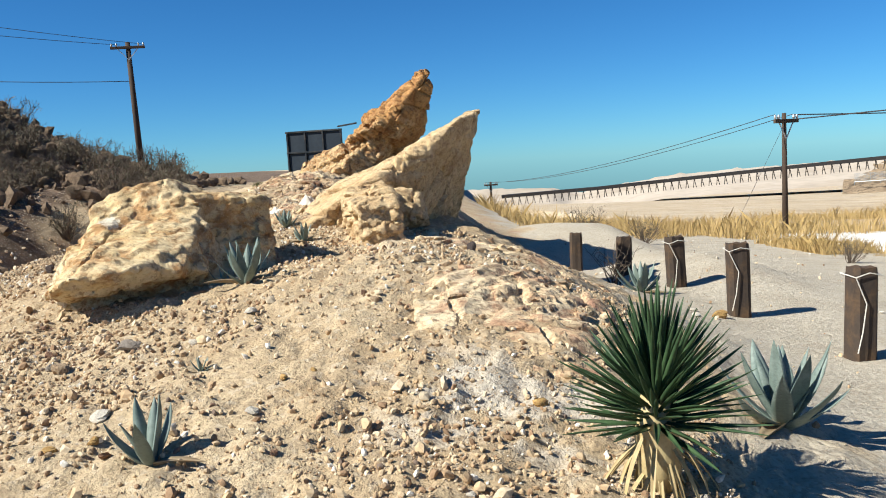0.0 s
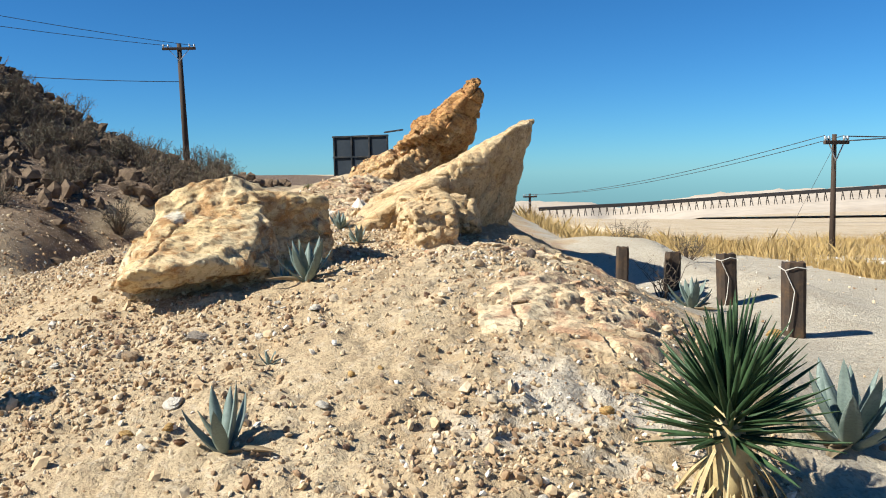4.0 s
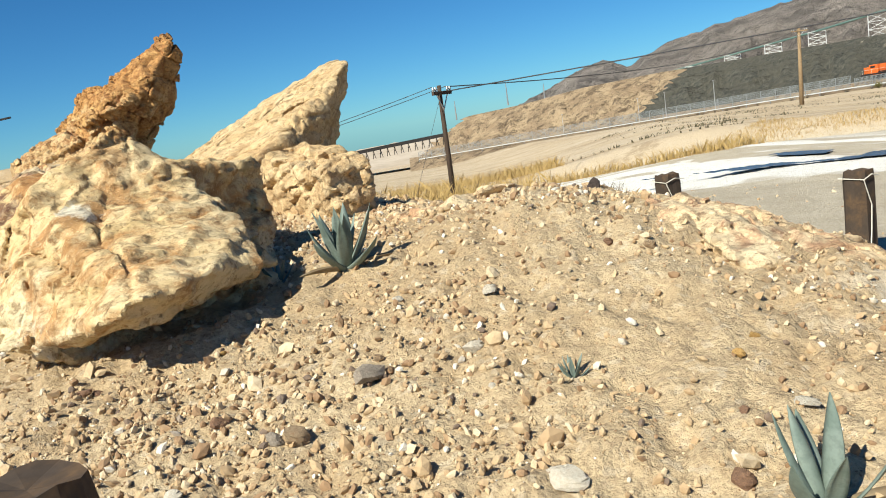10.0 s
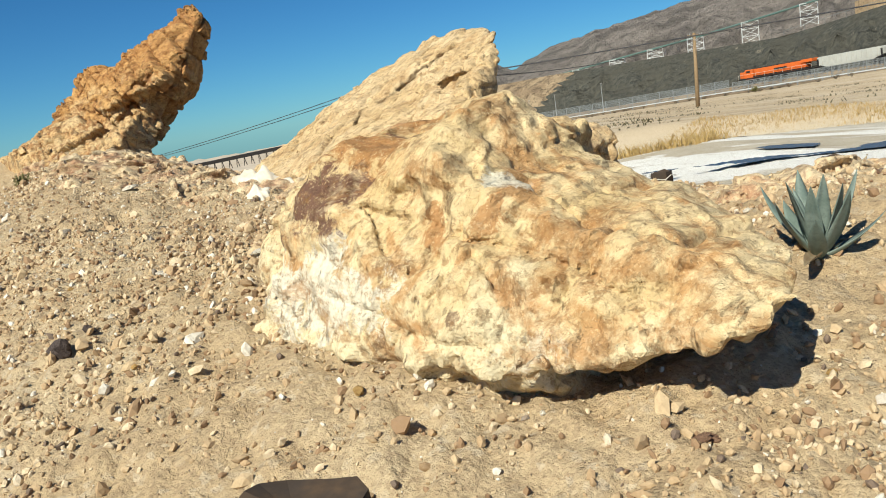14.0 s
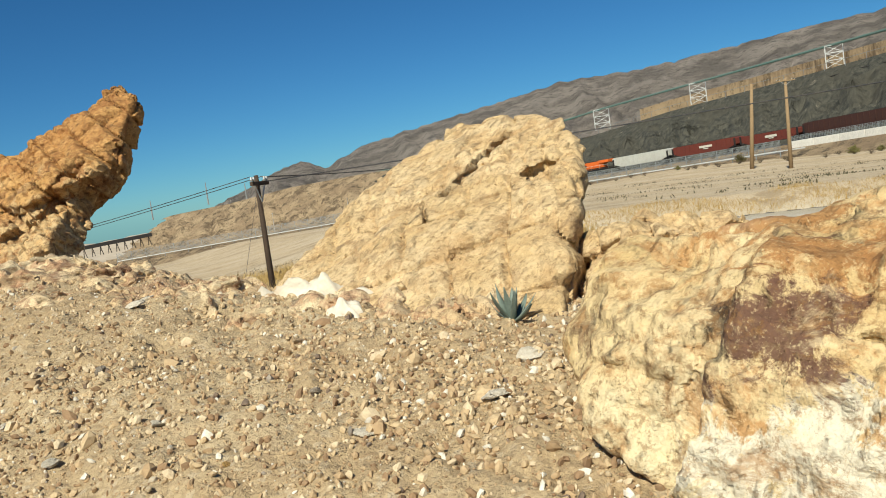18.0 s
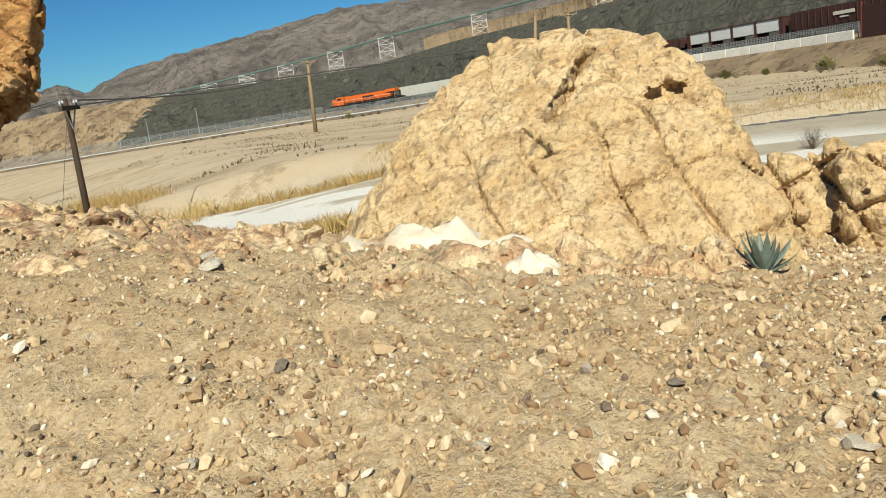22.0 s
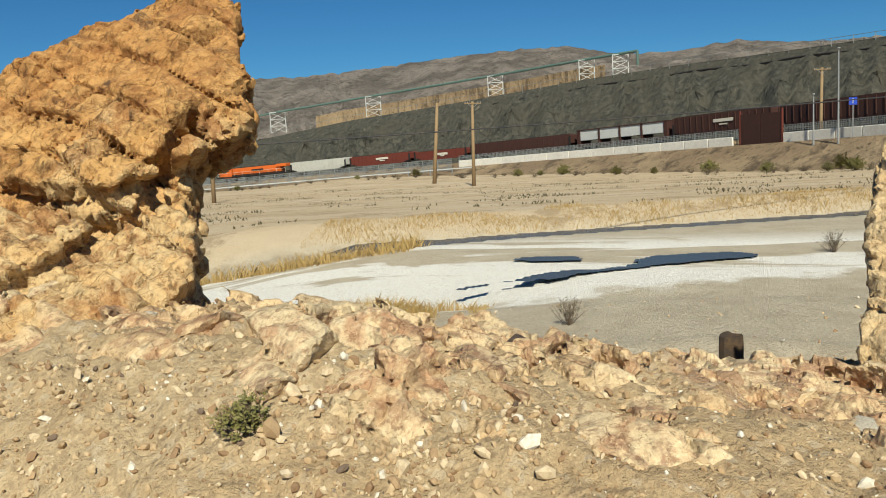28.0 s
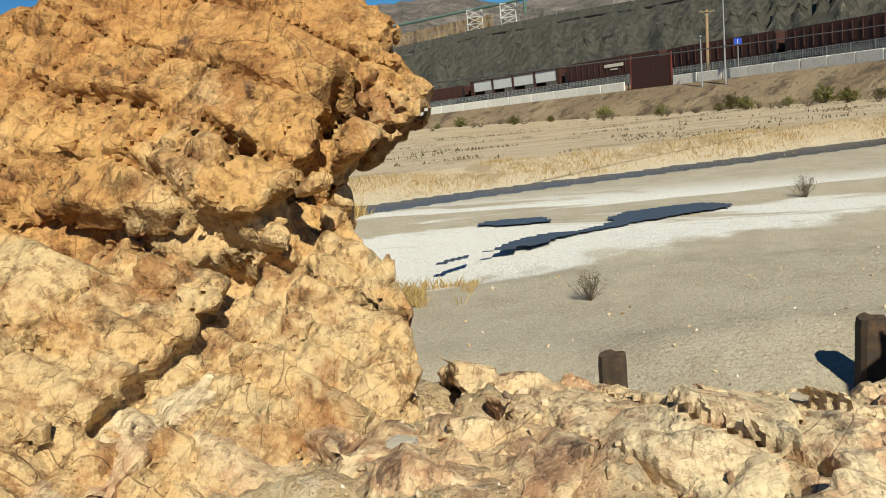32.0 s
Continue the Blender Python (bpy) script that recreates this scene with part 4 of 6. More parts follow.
sheet("mountain", rows, M_MOUNT, "bare brown desert mountain range on the horizon", "mountain", "structure")


# ---- more materials ----
def leaf_material(name, base, edge, own=True):
    k = Nodes(name, 0.55, 0.0, own)
    c = k.mix(k.ramp(k.noise(9, 4), 0.35, 0.7), base, edge)
    c = k.mix(k.ramp(k.noise(70, 3), 0.4, 0.7, 0, 0.4), c, tuple(v * 0.6 for v in base))
    return k.done(c, [(k.noise(60, 3, at=k.stretch(1, 1, 0.1)), 0.3, 0.004)])


def pebble_material():
    k = Nodes("pebbles", 0.9)
    r = k.n.new("ShaderNodeNewGeometry").outputs["Random Per Island"]
    c = k.mix(k.ramp(r, 0.0, 0.5), (0.52, 0.39, 0.235), (0.40, 0.275, 0.155))
    c = k.mix(k.ramp(r, 0.52, 0.55), c, (0.27, 0.17, 0.095))
    c = k.mix(k.ramp(r, 0.70, 0.72), c, (0.60, 0.48, 0.32))
    c = k.mix(k.ramp(r, 0.90, 0.915), c, (0.70, 0.65, 0.55))
    c = k.mix(k.ramp(r, 0.965, 0.975), c, (0.15, 0.11, 0.085))
    c = k.mix(k.ramp(k.noise(60, 4, 0.7), 0.4, 0.7, 0, 0.4), c, (0.3, 0.2, 0.12))
    return k.done(c, [(k.noise(90, 4, 0.7), 0.5, 0.006)])


def stone_material(name, base, stain):
    k = Nodes(name, 0.9, 0.0, True)
    c = k.mix(k.ramp(k.noise(8, 5, 0.65), 0.4, 0.65), base, stain)
    c = k.mix(k.ramp(k.noise(45, 4, 0.7), 0.4, 0.75, 0, 0.45), c, tuple(v * 0.55 for v in base))
    tint = k.n.new("ShaderNodeMix")
    tint.data_type, tint.blend_type = "RGBA", "MULTIPLY"
    tint.inputs[0].default_value = 1.0
    k.l.new(c, tint.inputs[6])
    k.l.new(k.vary(0.15), tint.inputs[7])
    return k.done(tint.outputs[2], [(k.noise(20, 5, 0.7), 0.6, 0.02), (k.noise(90, 3), 0.4, 0.005)])


M_AGAVE = leaf_material("agave_leaf", (0.13, 0.17, 0.145), (0.21, 0.25, 0.215))
M_AGAVE_DRY = leaf_material("dry_agave_leaf", (0.30, 0.24, 0.15), (0.20, 0.14, 0.08))
M_YUCCA = leaf_material("yucca_leaf", (0.035, 0.065, 0.028), (0.055, 0.10, 0.04))
M_STRAW = leaf_material("dry_leaf", (0.46, 0.36, 0.18), (0.34, 0.24, 0.11))
M_SHRUB = leaf_material("shrub_leaf", (0.15, 0.145, 0.045), (0.21, 0.18, 0.065), False)
M_SCRUB = leaf_material("scrub_leaf", (0.12, 0.10, 0.055), (0.08, 0.075, 0.045), False)
M_TWIG = plain("twig", (0.12, 0.09, 0.065), 0.9, dirt=(0.2, 0.15, 0.1))
M_REED = leaf_material("dry_reed", (0.47, 0.33, 0.13), (0.33, 0.22, 0.09), False)
M_PEBBLE = pebble_material()
STONES = (stone_material("tan_stone", (0.46, 0.34, 0.21), (0.36, 0.23, 0.13)), stone_material("white_stone", (0.64, 0.58, 0.48), (0.56, 0.48, 0.37)),
          stone_material("brown_stone", (0.26, 0.15, 0.09), (0.17, 0.1, 0.07)), stone_material("grey_stone", (0.34, 0.29, 0.23), (0.24, 0.19, 0.15)),
          stone_material("yellow_stone", (0.50, 0.33, 0.12), (0.38, 0.2, 0.07)), stone_material("dark_stone", (0.10, 0.075, 0.065), (0.06, 0.045, 0.04)))
WORDS = ("tan angular stone", "whitish rounded stone", "rusty brown stone", "grey angular stone", "yellow ochre stone", "dark glossy stone")
M_ROPE = plain("pale_rope", (0.62, 0.58, 0.50), 0.9)
M_SALT = plain("salt_crust", (0.68, 0.61, 0.50), 0.9, dirt=(0.46, 0.34, 0.21), amount=0.8, scale=3, fine=40)


# ---- loose stones ----
def stone_shape(seed, rings=5, round_n=7):
    rnd = random.Random(seed)
    s = Shape()
    off = Vector((seed * 3.1, seed * 1.7, 0.3))
    cuts = [(Vector((rnd.uniform(-1, 1), rnd.uniform(-1, 1), rnd.uniform(-0.6, 1))).normalized(), rnd.uniform(0.34, 0.66)) for _ in range(11)]
    pts = []
    for i in range(rings + 1):
        a = math.pi * i / rings
        for k in range(round_n if 0 < i < rings else 1):
            b = 2 * math.pi * (k + 0.5 * (i % 2)) / round_n
            d = Vector((math.sin(a) * math.cos(b), math.sin(a) * math.sin(b), math.cos(a)))
            r = 1 + 0.18 * noise.noise(d * 1.7 + off)
            for n, e in cuts:
                if d.dot(n) * r > e:
                    r = e / d.dot(n)
            pts.append(d * r)
    faces = [(0, 1 + k, 1 + (k + 1) % round_n) for k in range(round_n)]
    for i in range(1, rings - 1):
        a, b = 1 + (i - 1) * round_n, 1 + i * round_n
        faces += [(a + k, b + k, b + (k + 1) % round_n, a + (k + 1) % round_n) for k in range(round_n)]
    a, last = 1 + (rings - 2) * round_n, len(pts) - 1
    faces += [(a + (k + 1) % round_n, a + k, last) for k in range(round_n)]
    return s.add(pts, faces)


def clear_of_rocks(x, y):
    if -2.7 < x < -1.5 and 5.1 < y < 7.2:
        return False
    if -0.9 < x < 0.9 and 8.1 < y < 10.4:
        return False
    return not (-1.6 < x < 0.5 and 12.9 < y < 15.0)


def tops(x, y):
    """The heights of the finished ground at many places."""
    i, j = np.clip(np.searchsorted(gx, x) - 1, 0, len(gx) - 2), np.clip(np.searchsorted(gy, y) - 1, 0, len(gy) - 2)
    u, v = (x - gx[i]) / (gx[i + 1] - gx[i]), (y - gy[j]) / (gy[j + 1] - gy[j])
    h = HEIGHTS
    return (1 - u) * (1 - v) * h[i, j] + u * (1 - v) * h[i + 1, j] + (1 - u) * v * h[i, j + 1] + u * v * h[i + 1, j + 1]


def scatter_pebbles(name, count, small, large, box, seed, label, thin=None, mat=None, power=2.0):
    rnd = np.random.RandomState(seed)
    base = np.array([stone_shape(200 + k, 3, 5).v for k in range(8)])
    face = stone_shape(200, 3, 5).f
    x, y = rnd.uniform(box[0], box[1], count * 6), rnd.uniform(box[2], box[3], count * 6)
    keep = ~((x > -2.4) & (x < -1.7) & (y > 5.5) & (y < 6.9)) & ~((x > -0.9) & (x < 0.9) & (y > 8.1) & (y < 10.4)) & ~((x > -1.6) & (x < 0.5) & (y > 12.9) & (y < 15.0))
    if thin:
        keep &= rnd.rand(count * 6) < thin(x, y)
    x, y = x[keep][:count], y[keep][:count]
    n = len(x)
    r = small * (large / small) ** (rnd.rand(n) ** power)
    a, tilt = rnd.rand(n) * 6.28, rnd.uniform(-0.4, 0.4, n)
    v = base[rnd.randint(8, size=n)] * (r[:, None] * np.stack([rnd.uniform(0.8, 1.5, n), rnd.uniform(0.7, 1.1, n), rnd.uniform(0.6, 1.1, n)], 1))[:, None, :]
    z = v[:, :, 2] + tilt[:, None] * v[:, :, 0] + (tops(x, y) + 0.36 * r)[:, None]
    ca, sa = np.cos(a)[:, None], np.sin(a)[:, None]
    pts = np.stack([v[:, :, 0] * ca - v[:, :, 1] * sa + x[:, None], v[:, :, 0] * sa + v[:, :, 1] * ca + y[:, None], z], -1)
    m = pts.shape[1]
    tris = np.array([f for f in face if len(f) == 3])
    fours = np.array([f for f in face if len(f) == 4])
    offs = (np.arange(n) * m)[:, None, None]
    me = packed_mesh(name, pts.reshape(-1, 3), [(tris + offs).reshape(-1, 3), (fours + offs).reshape(-1, 4)], mat or M_PEBBLE)
    return tagged(new(name, me), label, "gravel", kind="stuff")


def gravelly(x, y):
    """How thickly gravel lies at a place."""
    x, y = np.asarray(x, float), np.asarray(y, float)
    n = vnoise(flat(x, y, 1.3), 22).reshape(x.shape)
    return np.clip(0.62 + 0.6 * n, 0.05, 1) * np.where(x < 0.2, 1.0, np.where(x < 1.6, 0.45, 0.12)) * np.where((x > -2.3) & (y > 9.9), 0.18, 1.0)


scatter_pebbles("gravel", 52000, 0.005, 0.028, (-4.6, 1.2, 2.2, 13.2), 5, "small tan gravel strewn over the slope", gravelly, power=1.6)
scatter_pebbles("gravel", 2000, 0.02, 0.055, (-4.2, 0.9, 2.4, 12.6), 6, "coarse broken stones strewn over the slope", gravelly, power=2.4)
scatter_pebbles("gravel", 2500, 0.01, 0.04, (-14, 8, -1, 22), 8, "scattered stones on the sandy track", lambda x, y: np.where((x > -4.4) & (x < 1.2) & (y > 2.3) & (y < 13), 0.0, 1.0))
scatter_pebbles("gravel", 7000, 0.01, 0.05, (-9.5, -4.3, 4.0, 15), 18, "scattered gravel on the bare path")
scatter_pebbles("gravel", 14000, 0.004, 0.016, (-4.5, -0.6, 7.5, 13.0), 28, "fine gravel between the rocks")
# brown hill stones, with some of the hillside's shade in their colour
M_HILLSTONE = stone_material("hill_stone", (0.14, 0.095, 0.06), (0.23, 0.16, 0.10))
scatter_pebbles("rubble", 3000, 0.04, 0.36, (-17, -5.6, 12.5, 24), 9, "dark brown broken rubble covering the hillside", lambda x, y: np.where(level(x, y) > 1.0, 1.0, 0.12), M_HILLSTONE)

stone_meshes = {}


def stone(kind, x, y, size, turn=0.0, flatness=0.6, sunk=0.25, label=""):
    rnd = random.Random(int(x * 917 + y * 331))
    shape = rnd.randrange(5)
    if (kind, shape) not in stone_meshes:
        stone_meshes[kind, shape] = stone_shape(40 + shape + 7 * kind, 6, 9).mesh("stone", STONES[kind])
    ob = new("stone", stone_meshes[kind, shape])
    ob.matrix_basis = pose(x, y, top(x, y) + size * flatness * (0.5 - sunk), rnd.uniform(-12, 12), rnd.uniform(-12, 12), turn or rnd.uniform(0, 360)) @ Matrix.Diagonal((size / 2 * 1.25, size / 2, size / 2 * flatness, 1))
    return tagged(ob, label or WORDS[kind] + " half sunk in the gravel", "stone", "stones on the slope")


for kind, x, y, size, flatness, label in (
        (1, -0.83, 3.40, 0.10, 0.5, "pale flat block of stone on the slope"), (1, -1.53, 3.54, 0.15, 0.45, "large whitish flat stone on the gravel"),
        (3, -1.68, 4.36, 0.13, 0.8, "grey pointed stone on the slope"), (1, -1.32, 4.29, 0.09, 0.8, ""), (1, -1.07, 4.56, 0.08, 0.8, ""),
        (5, -3.41, 7.20, 0.12, 0.8, "dark glossy stone lying on gravel"), (5, -3.28, 7.29, 0.07, 0.8, ""), (0, -1.98, 4.2, 0.11, 0.7, ""), (3, -2.05, 4.22, 0.08, 0.8, ""),
        (1, -2.36, 4.14, 0.06, 0.8, ""), (1, -2.18, 10.26, 0.15, 0.4, "flat whitish stone with a dark underside"), (1, -2.01, 10.44, 0.15, 0.2, ""),
        (1, -1.82, 12.90, 0.11, 0.5, "white stone at the foot of the spire"), (1, -1.26, 8.04, 0.14, 0.7, "white stone beside the small agave"),
        (1, -2.43, 7.50, 0.13, 0.35, ""), (1, -2.82, 7.76, 0.12, 0.25, ""), (1, -2.03, 7.65, 0.14, 0.7, ""), (0, -1.95, 7.45, 0.13, 0.5, ""), (1, -3.05, 8.66, 0.08, 0.6, ""),
        (1, -3.37, 8.86, 0.08, 0.6, ""), (3, -2.61, 8.23, 0.08, 0.6, ""), (3, -2.84, 9.43, 0.07, 0.9, ""), (0, -0.37, 4.45, 0.07, 0.7, ""), (2, -0.45, 4.62, 0.07, 0.7, ""),
        (0, -0.24, 2.74, 0.07, 1.1, "small upright tan stone on sand"), (1, 0.27, 2.74, 0.09, 0.9, ""), (0, 0.45, 2.6, 0.14, 0.4, ""), (2, -1.2, 3.3, 0.09, 0.8, ""),
        (4, -1.45, 3.3, 0.08, 0.7, ""), (4, -1.62, 3.25, 0.10, 0.6, ""), (2, -1.38, 3.2, 0.08, 0.6, ""), (4, -0.75, 3.7, 0.06, 0.7, ""), (4, -0.62, 3.75, 0.05, 0.6, ""),
        (5, -1.63, 11.49, 0.12, 0.9, "dark brown block on the ledge"), (2, -1.71, 11.75, 0.09, 0.8, ""), (5, 0.19, 5.47, 0.10, 0.9, "dark stone on the crest of the mound"),
        (4, 2.45, 7.35, 0.16, 0.8, "orange stone beside a post"), (1, 2.2, 7.2, 0.12, 0.6, ""), (1, 2.28, 7.6, 0.10, 0.6, ""), (2, -2.15, 4.45, 0.09, 0.7, "")):
    stone(kind, x, y, size, 0, flatness, 0.25, label)
rnd = random.Random(77)
left = 120
while left:
    x, y = rnd.uniform(-3.9, 1.0), rnd.uniform(2.5, 12.4)
    if clear_of_rocks(x, y) and rnd.random() < float(gravelly(x, y)):
        stone(rnd.choice((0, 0, 0, 0, 0, 1, 1, 2, 4)), x, y, 0.04 + 0.05 * rnd.random() ** 2, 0, rnd.uniform(0.45, 0.8))
        left -= 1
crust = Shape()
for cx, cy, rx, ry, lift in ((-1.48, 9.55, 0.18, 0.52, 0.10), (-1.76, 8.96, 0.09, 0.14, 0.05), (-1.70, 10.15, 0.09, 0.18, 0.06)):
    n0 = 28
    ring = []
    for i in range(7):
        for k in range(n0):
            a = 2 * math.pi * k / n0
            r = (i / 6) * (1 + 0.45 * noise.noise(Vector((math.cos(a) * 3.2 + cx, math.sin(a) * 3.2 + cy, 4.4))))
            x, y = cx + rx * r * math.cos(a), cy + ry * r * math.sin(a)
            ring.append((x, y, top(x, y) + lift * (1 - (i / 6) ** 2) + 0.07 * (1 - i / 6) * noise.noise(Vector((x * 17, y * 17, 1))) - 0.02 * (i == 6)))
    crust.add(ring, [(i * n0 + k, i * n0 + (k + 1) % n0, (i + 1) * n0 + (k + 1) % n0, (i + 1) * n0 + k) for i in range(6) for k in range(n0)])
tagged(part("salt_crust", crust, M_SALT, soft=True), "white mineral crust at the foot of the outcrop", "mineral crust")


# ---- plants ----
def leaf_shape(length, width, thick, rise, curl, point=0.75):
    """A fleshy pointed leaf that grows along +x and bends upwards."""
    s = Shape()
    n, m = 9, 5
    pts = []
    a, x, z = radians(rise), 0.0, 0.0
    for i in range(n + 1):
        t = i / n
        w = width * (0.62 + 0.9 * t * (1 - t) * 1.5) * (1 - t ** 3) ** point if i < n else 0.002
        for k in range(m):
            u = k / (m - 1) * 2 - 1
            pts.append((x - math.sin(a) * w * 0.35 * (u * u - 0.5) * -1, u * w / 2, z + math.cos(a) * w * 0.35 * (u * u - 0.5)))
        for k in range(m):
            u = 1 - k / (m - 1) * 2
            d = thick * (1 - t) * (1 - u * u * 0.7) + 0.001
            pts.append((x - math.sin(a) * (w * 0.35 * (u * u - 0.5) * -1 - d) , u * w / 2, z + math.cos(a) * (w * 0.35 * (u * u - 0.5) - d)))
        x += math.cos(a) * length / n
        z += math.sin(a) * length / n
        a += radians(curl) / n
    r = 2 * m
    return s.add(pts, [(i * r + k, i * r + (k + 1) % r, (i + 1) * r + (k + 1) % r, (i + 1) * r + k) for i in range(n) for k in range(r)])


def agave(x, y, size, leaves, label, seed, dry=2, spread=1.0):
    rnd = random.Random(seed)
    ob = thing("agave", label, "agave plant", pose(x, y, top(x, y) - 0.01, 0, 0, rnd.uniform(0, 360)))
    kinds = [leaf_shape(size * l, size * w * 0.88, size * 0.05, r - 5, c).mesh("leaf", M_AGAVE, True) for l, w, r, c in
             ((0.95, 0.24, 78, -6), (1.0, 0.27, 62, 12), (1.0, 0.28, 45, 22), (0.9, 0.28, 30, 30))]
    limp = leaf_shape(size * 0.95, size * 0.18, size * 0.04, 12, -18).mesh("dry_leaf", M_AGAVE_DRY, True)
    for i in range(leaves):
        t = i / leaves
        k = min(3, int(t * 4))
        m = pose(0, 0, size * 0.05 * (1 - t), rnd.uniform(-6, 6), -rnd.uniform(-6, 8) * spread, i * 137.5 + rnd.uniform(-10, 10)) @ Matrix.Translation((size * 0.04 * t, 0, 0))
        part("leaf", kinds[k], None, ob, at=m @ Matrix.Scale(rnd.uniform(0.85, 1.08), 4))
    for i in range(dry):
        part("dry_leaf", limp, None, ob, "withered brown leaf" if i == 0 else "", pose(0, 0, size * 0.03, 0, 0, rnd.uniform(0, 360)))
    return ob


agave(-1.16, 3.10, 0.26, 7, "small grey-green agave with broken leaves on gravel", 3, 3, 2.2)
agave(-1.29, 5.42, 0.29, 15, "blue-green agave between the boulder and the mound", 4, 2)
agave(-1.19, 3.94, 0.08, 8, "tiny grey agave seedling among stones", 5, 1)
agave(-1.50, 8.09, 0.18, 14, "small dark blue agave beside a white stone", 6, 2, 1.6)
agave(-1.23, 7.45, 0.19, 9, "blue-green agave behind the cream boulder", 7, 2)
agave(1.62, 3.98, 0.46, 16, "large blue-green agave beside the yucca", 8, 4)
agave(2.05, 8.62, 0.36, 14, "pale blue agave in front of the posts", 9, 3)
agave(-1.52, 5.72, 0.14, 6, "withered grey agave in the shade of the boulder", 11, 5)


def yucca(x, y, label):
    rnd = random.Random(9)
    base = top(x, y)
    ob = thing("yucca", label, "yucca plant", pose(x, y, base))
    part("trunk", Shape().tube([(0, 0, -0.05), (0.01, 0, 0.12), (-0.01, 0.01, 0.26), (0, 0, 0.36)], [0.075, 0.085, 0.08, 0.05], 12), M_STRAW, ob, "trunk covered in dead straw-coloured leaves", soft=True)
    kinds = [leaf_shape(l, 0.022, 0.004, 0, c, 0.5).mesh("leaf", M_YUCCA, True) for l, c in ((0.34, 4), (0.31, -8), (0.36, -3))]
    dead = [leaf_shape(l, 0.022, 0.003, 0, c, 0.5).mesh("dead_leaf", M_STRAW, True) for l, c in ((0.3, -30), (0.34, -45))]
    for i in range(210):
        t = (i + 0.5) / 210
        up = 86 - 84 * t ** 0.9 + rnd.uniform(-8, 8)
        part("leaf", kinds[i % 3], None, ob, at=pose(0, 0, 0.37 - 0.14 * t, 0, -up, i * 137.5 + rnd.uniform(-15, 15)) @ pose(0.03, 0, 0, rnd.uniform(-25, 25)) @ Matrix.Scale(rnd.uniform(0.85, 1.15), 4))
    for i in range(46):
        part("dead_leaf", dead[i % 2], None, ob, "dead straw-coloured leaf" if i == 0 else "", pose(0, 0, rnd.uniform(0.1, 0.28), 0, rnd.uniform(35, 75), i * 137.5) @ pose(0.06, 0, 0))
    return ob


yucca(0.77, 3.06, "spiky dark green yucca with a straw-coloured trunk")


def bush(label, seed, size, leafy, leaf_mat, twigs=40, leaf_size=0.02, category="shrub"):
    """A shrub of forked twigs, with leaves at their ends if it has any."""
    rnd = random.Random(seed)
    ob = thing("shrub", label, category)
    wood, green = Shape(), Shape()
    for i in range(twigs):
        a = rnd.uniform(0, 2 * math.pi)
        lean = rnd.uniform(0.1, 1.15)
        p = Vector((rnd.uniform(-0.08, 0.08) * size, rnd.uniform(-0.08, 0.08) * size, -0.03))
        way = Vector((math.cos(a) * math.sin(lean), math.sin(a) * math.sin(lean), math.cos(lean)))
        path = [p]
        for k in range(5):
            way = (way + Vector((rnd.uniform(-0.4, 0.4), rnd.uniform(-0.4, 0.4), rnd.uniform(-0.15, 0.35)))).normalized()
            path.append(path[-1] + way * size * rnd.uniform(0.14, 0.24))
        wood.tube(path, [size * 0.014 * (1 - k / 6.5) for k in range(6)], 4, False)
        for k in (2, 3, 4):
            tip = path[k] + Vector((rnd.uniform(-1, 1), rnd.uniform(-1, 1), rnd.uniform(-0.2, 1))) * size * 0.22
            wood.tube([path[k], (path[k] + tip) / 2 + Vector((0, 0, 0.02)) * size, tip], [size * 0.006, size * 0.005, size * 0.003], 3, False)
            for _ in range(leafy):
                c = path[k].lerp(tip, rnd.uniform(0.2, 1.1)) + Vector((rnd.uniform(-1, 1), rnd.uniform(-1, 1), rnd.uniform(-1, 1))) * size * 0.06
                u = Vector((rnd.uniform(-1, 1), rnd.uniform(-1, 1), rnd.uniform(-1, 1))).normalized() * leaf_size
                v = u.orthogonal().normalized() * leaf_size * 0.45
                green.add([c - u, c + v, c + u, c - v], [(0, 1, 2, 3)])
    part("brushwood", wood, M_TWIG, ob)
    if leafy:
        part("foliage", green, leaf_mat, ob)
    return ob


low_shrub = bush("low olive-green shrub growing at the foot of the ledge", 21, 0.13, 9, M_SHRUB, 34, 0.008)
low_shrub.matrix_basis = pose(-2.59, 12.01, top(-2.59, 12.01))
bare = bush("bare thorny shrub with long crooked twigs by the posts", 22, 0.62, 0, M_SHRUB, 16)
bare.matrix_basis = pose(1.98, 9.5, top(1.98, 9.5))
hill = [bush("leafless brown desert bush on the hillside", 30 + k, 1.0, 4, M_SCRUB, 26, 0.026) for k in range(3)]
rnd = random.Random(5)
spots2 = []
for k in range(85):
    az, far = radians(rnd.uniform(-34, -17.0)), rnd.uniform(15.5, 23)
    spots2.append((far * math.sin(az), far * math.cos(az), rnd.uniform(0.35, 0.95)))
for k, (x, y, s) in enumerate(spots2):
    m = pose(x, y, top(x, y), 0, 0, rnd.uniform(0, 360)) @ Matrix.Scale(s, 4)
    ob = hill[k] if k < 3 else copy_thing(hill[k % 3], m)
    ob.matrix_basis = m
    tagged(ob, group="bushes on the hillside")
far_bush = bush("dark green desert bush on the far bank", 50, 1.0, 26, M_SHRUB, 40, 0.05)
made = 0
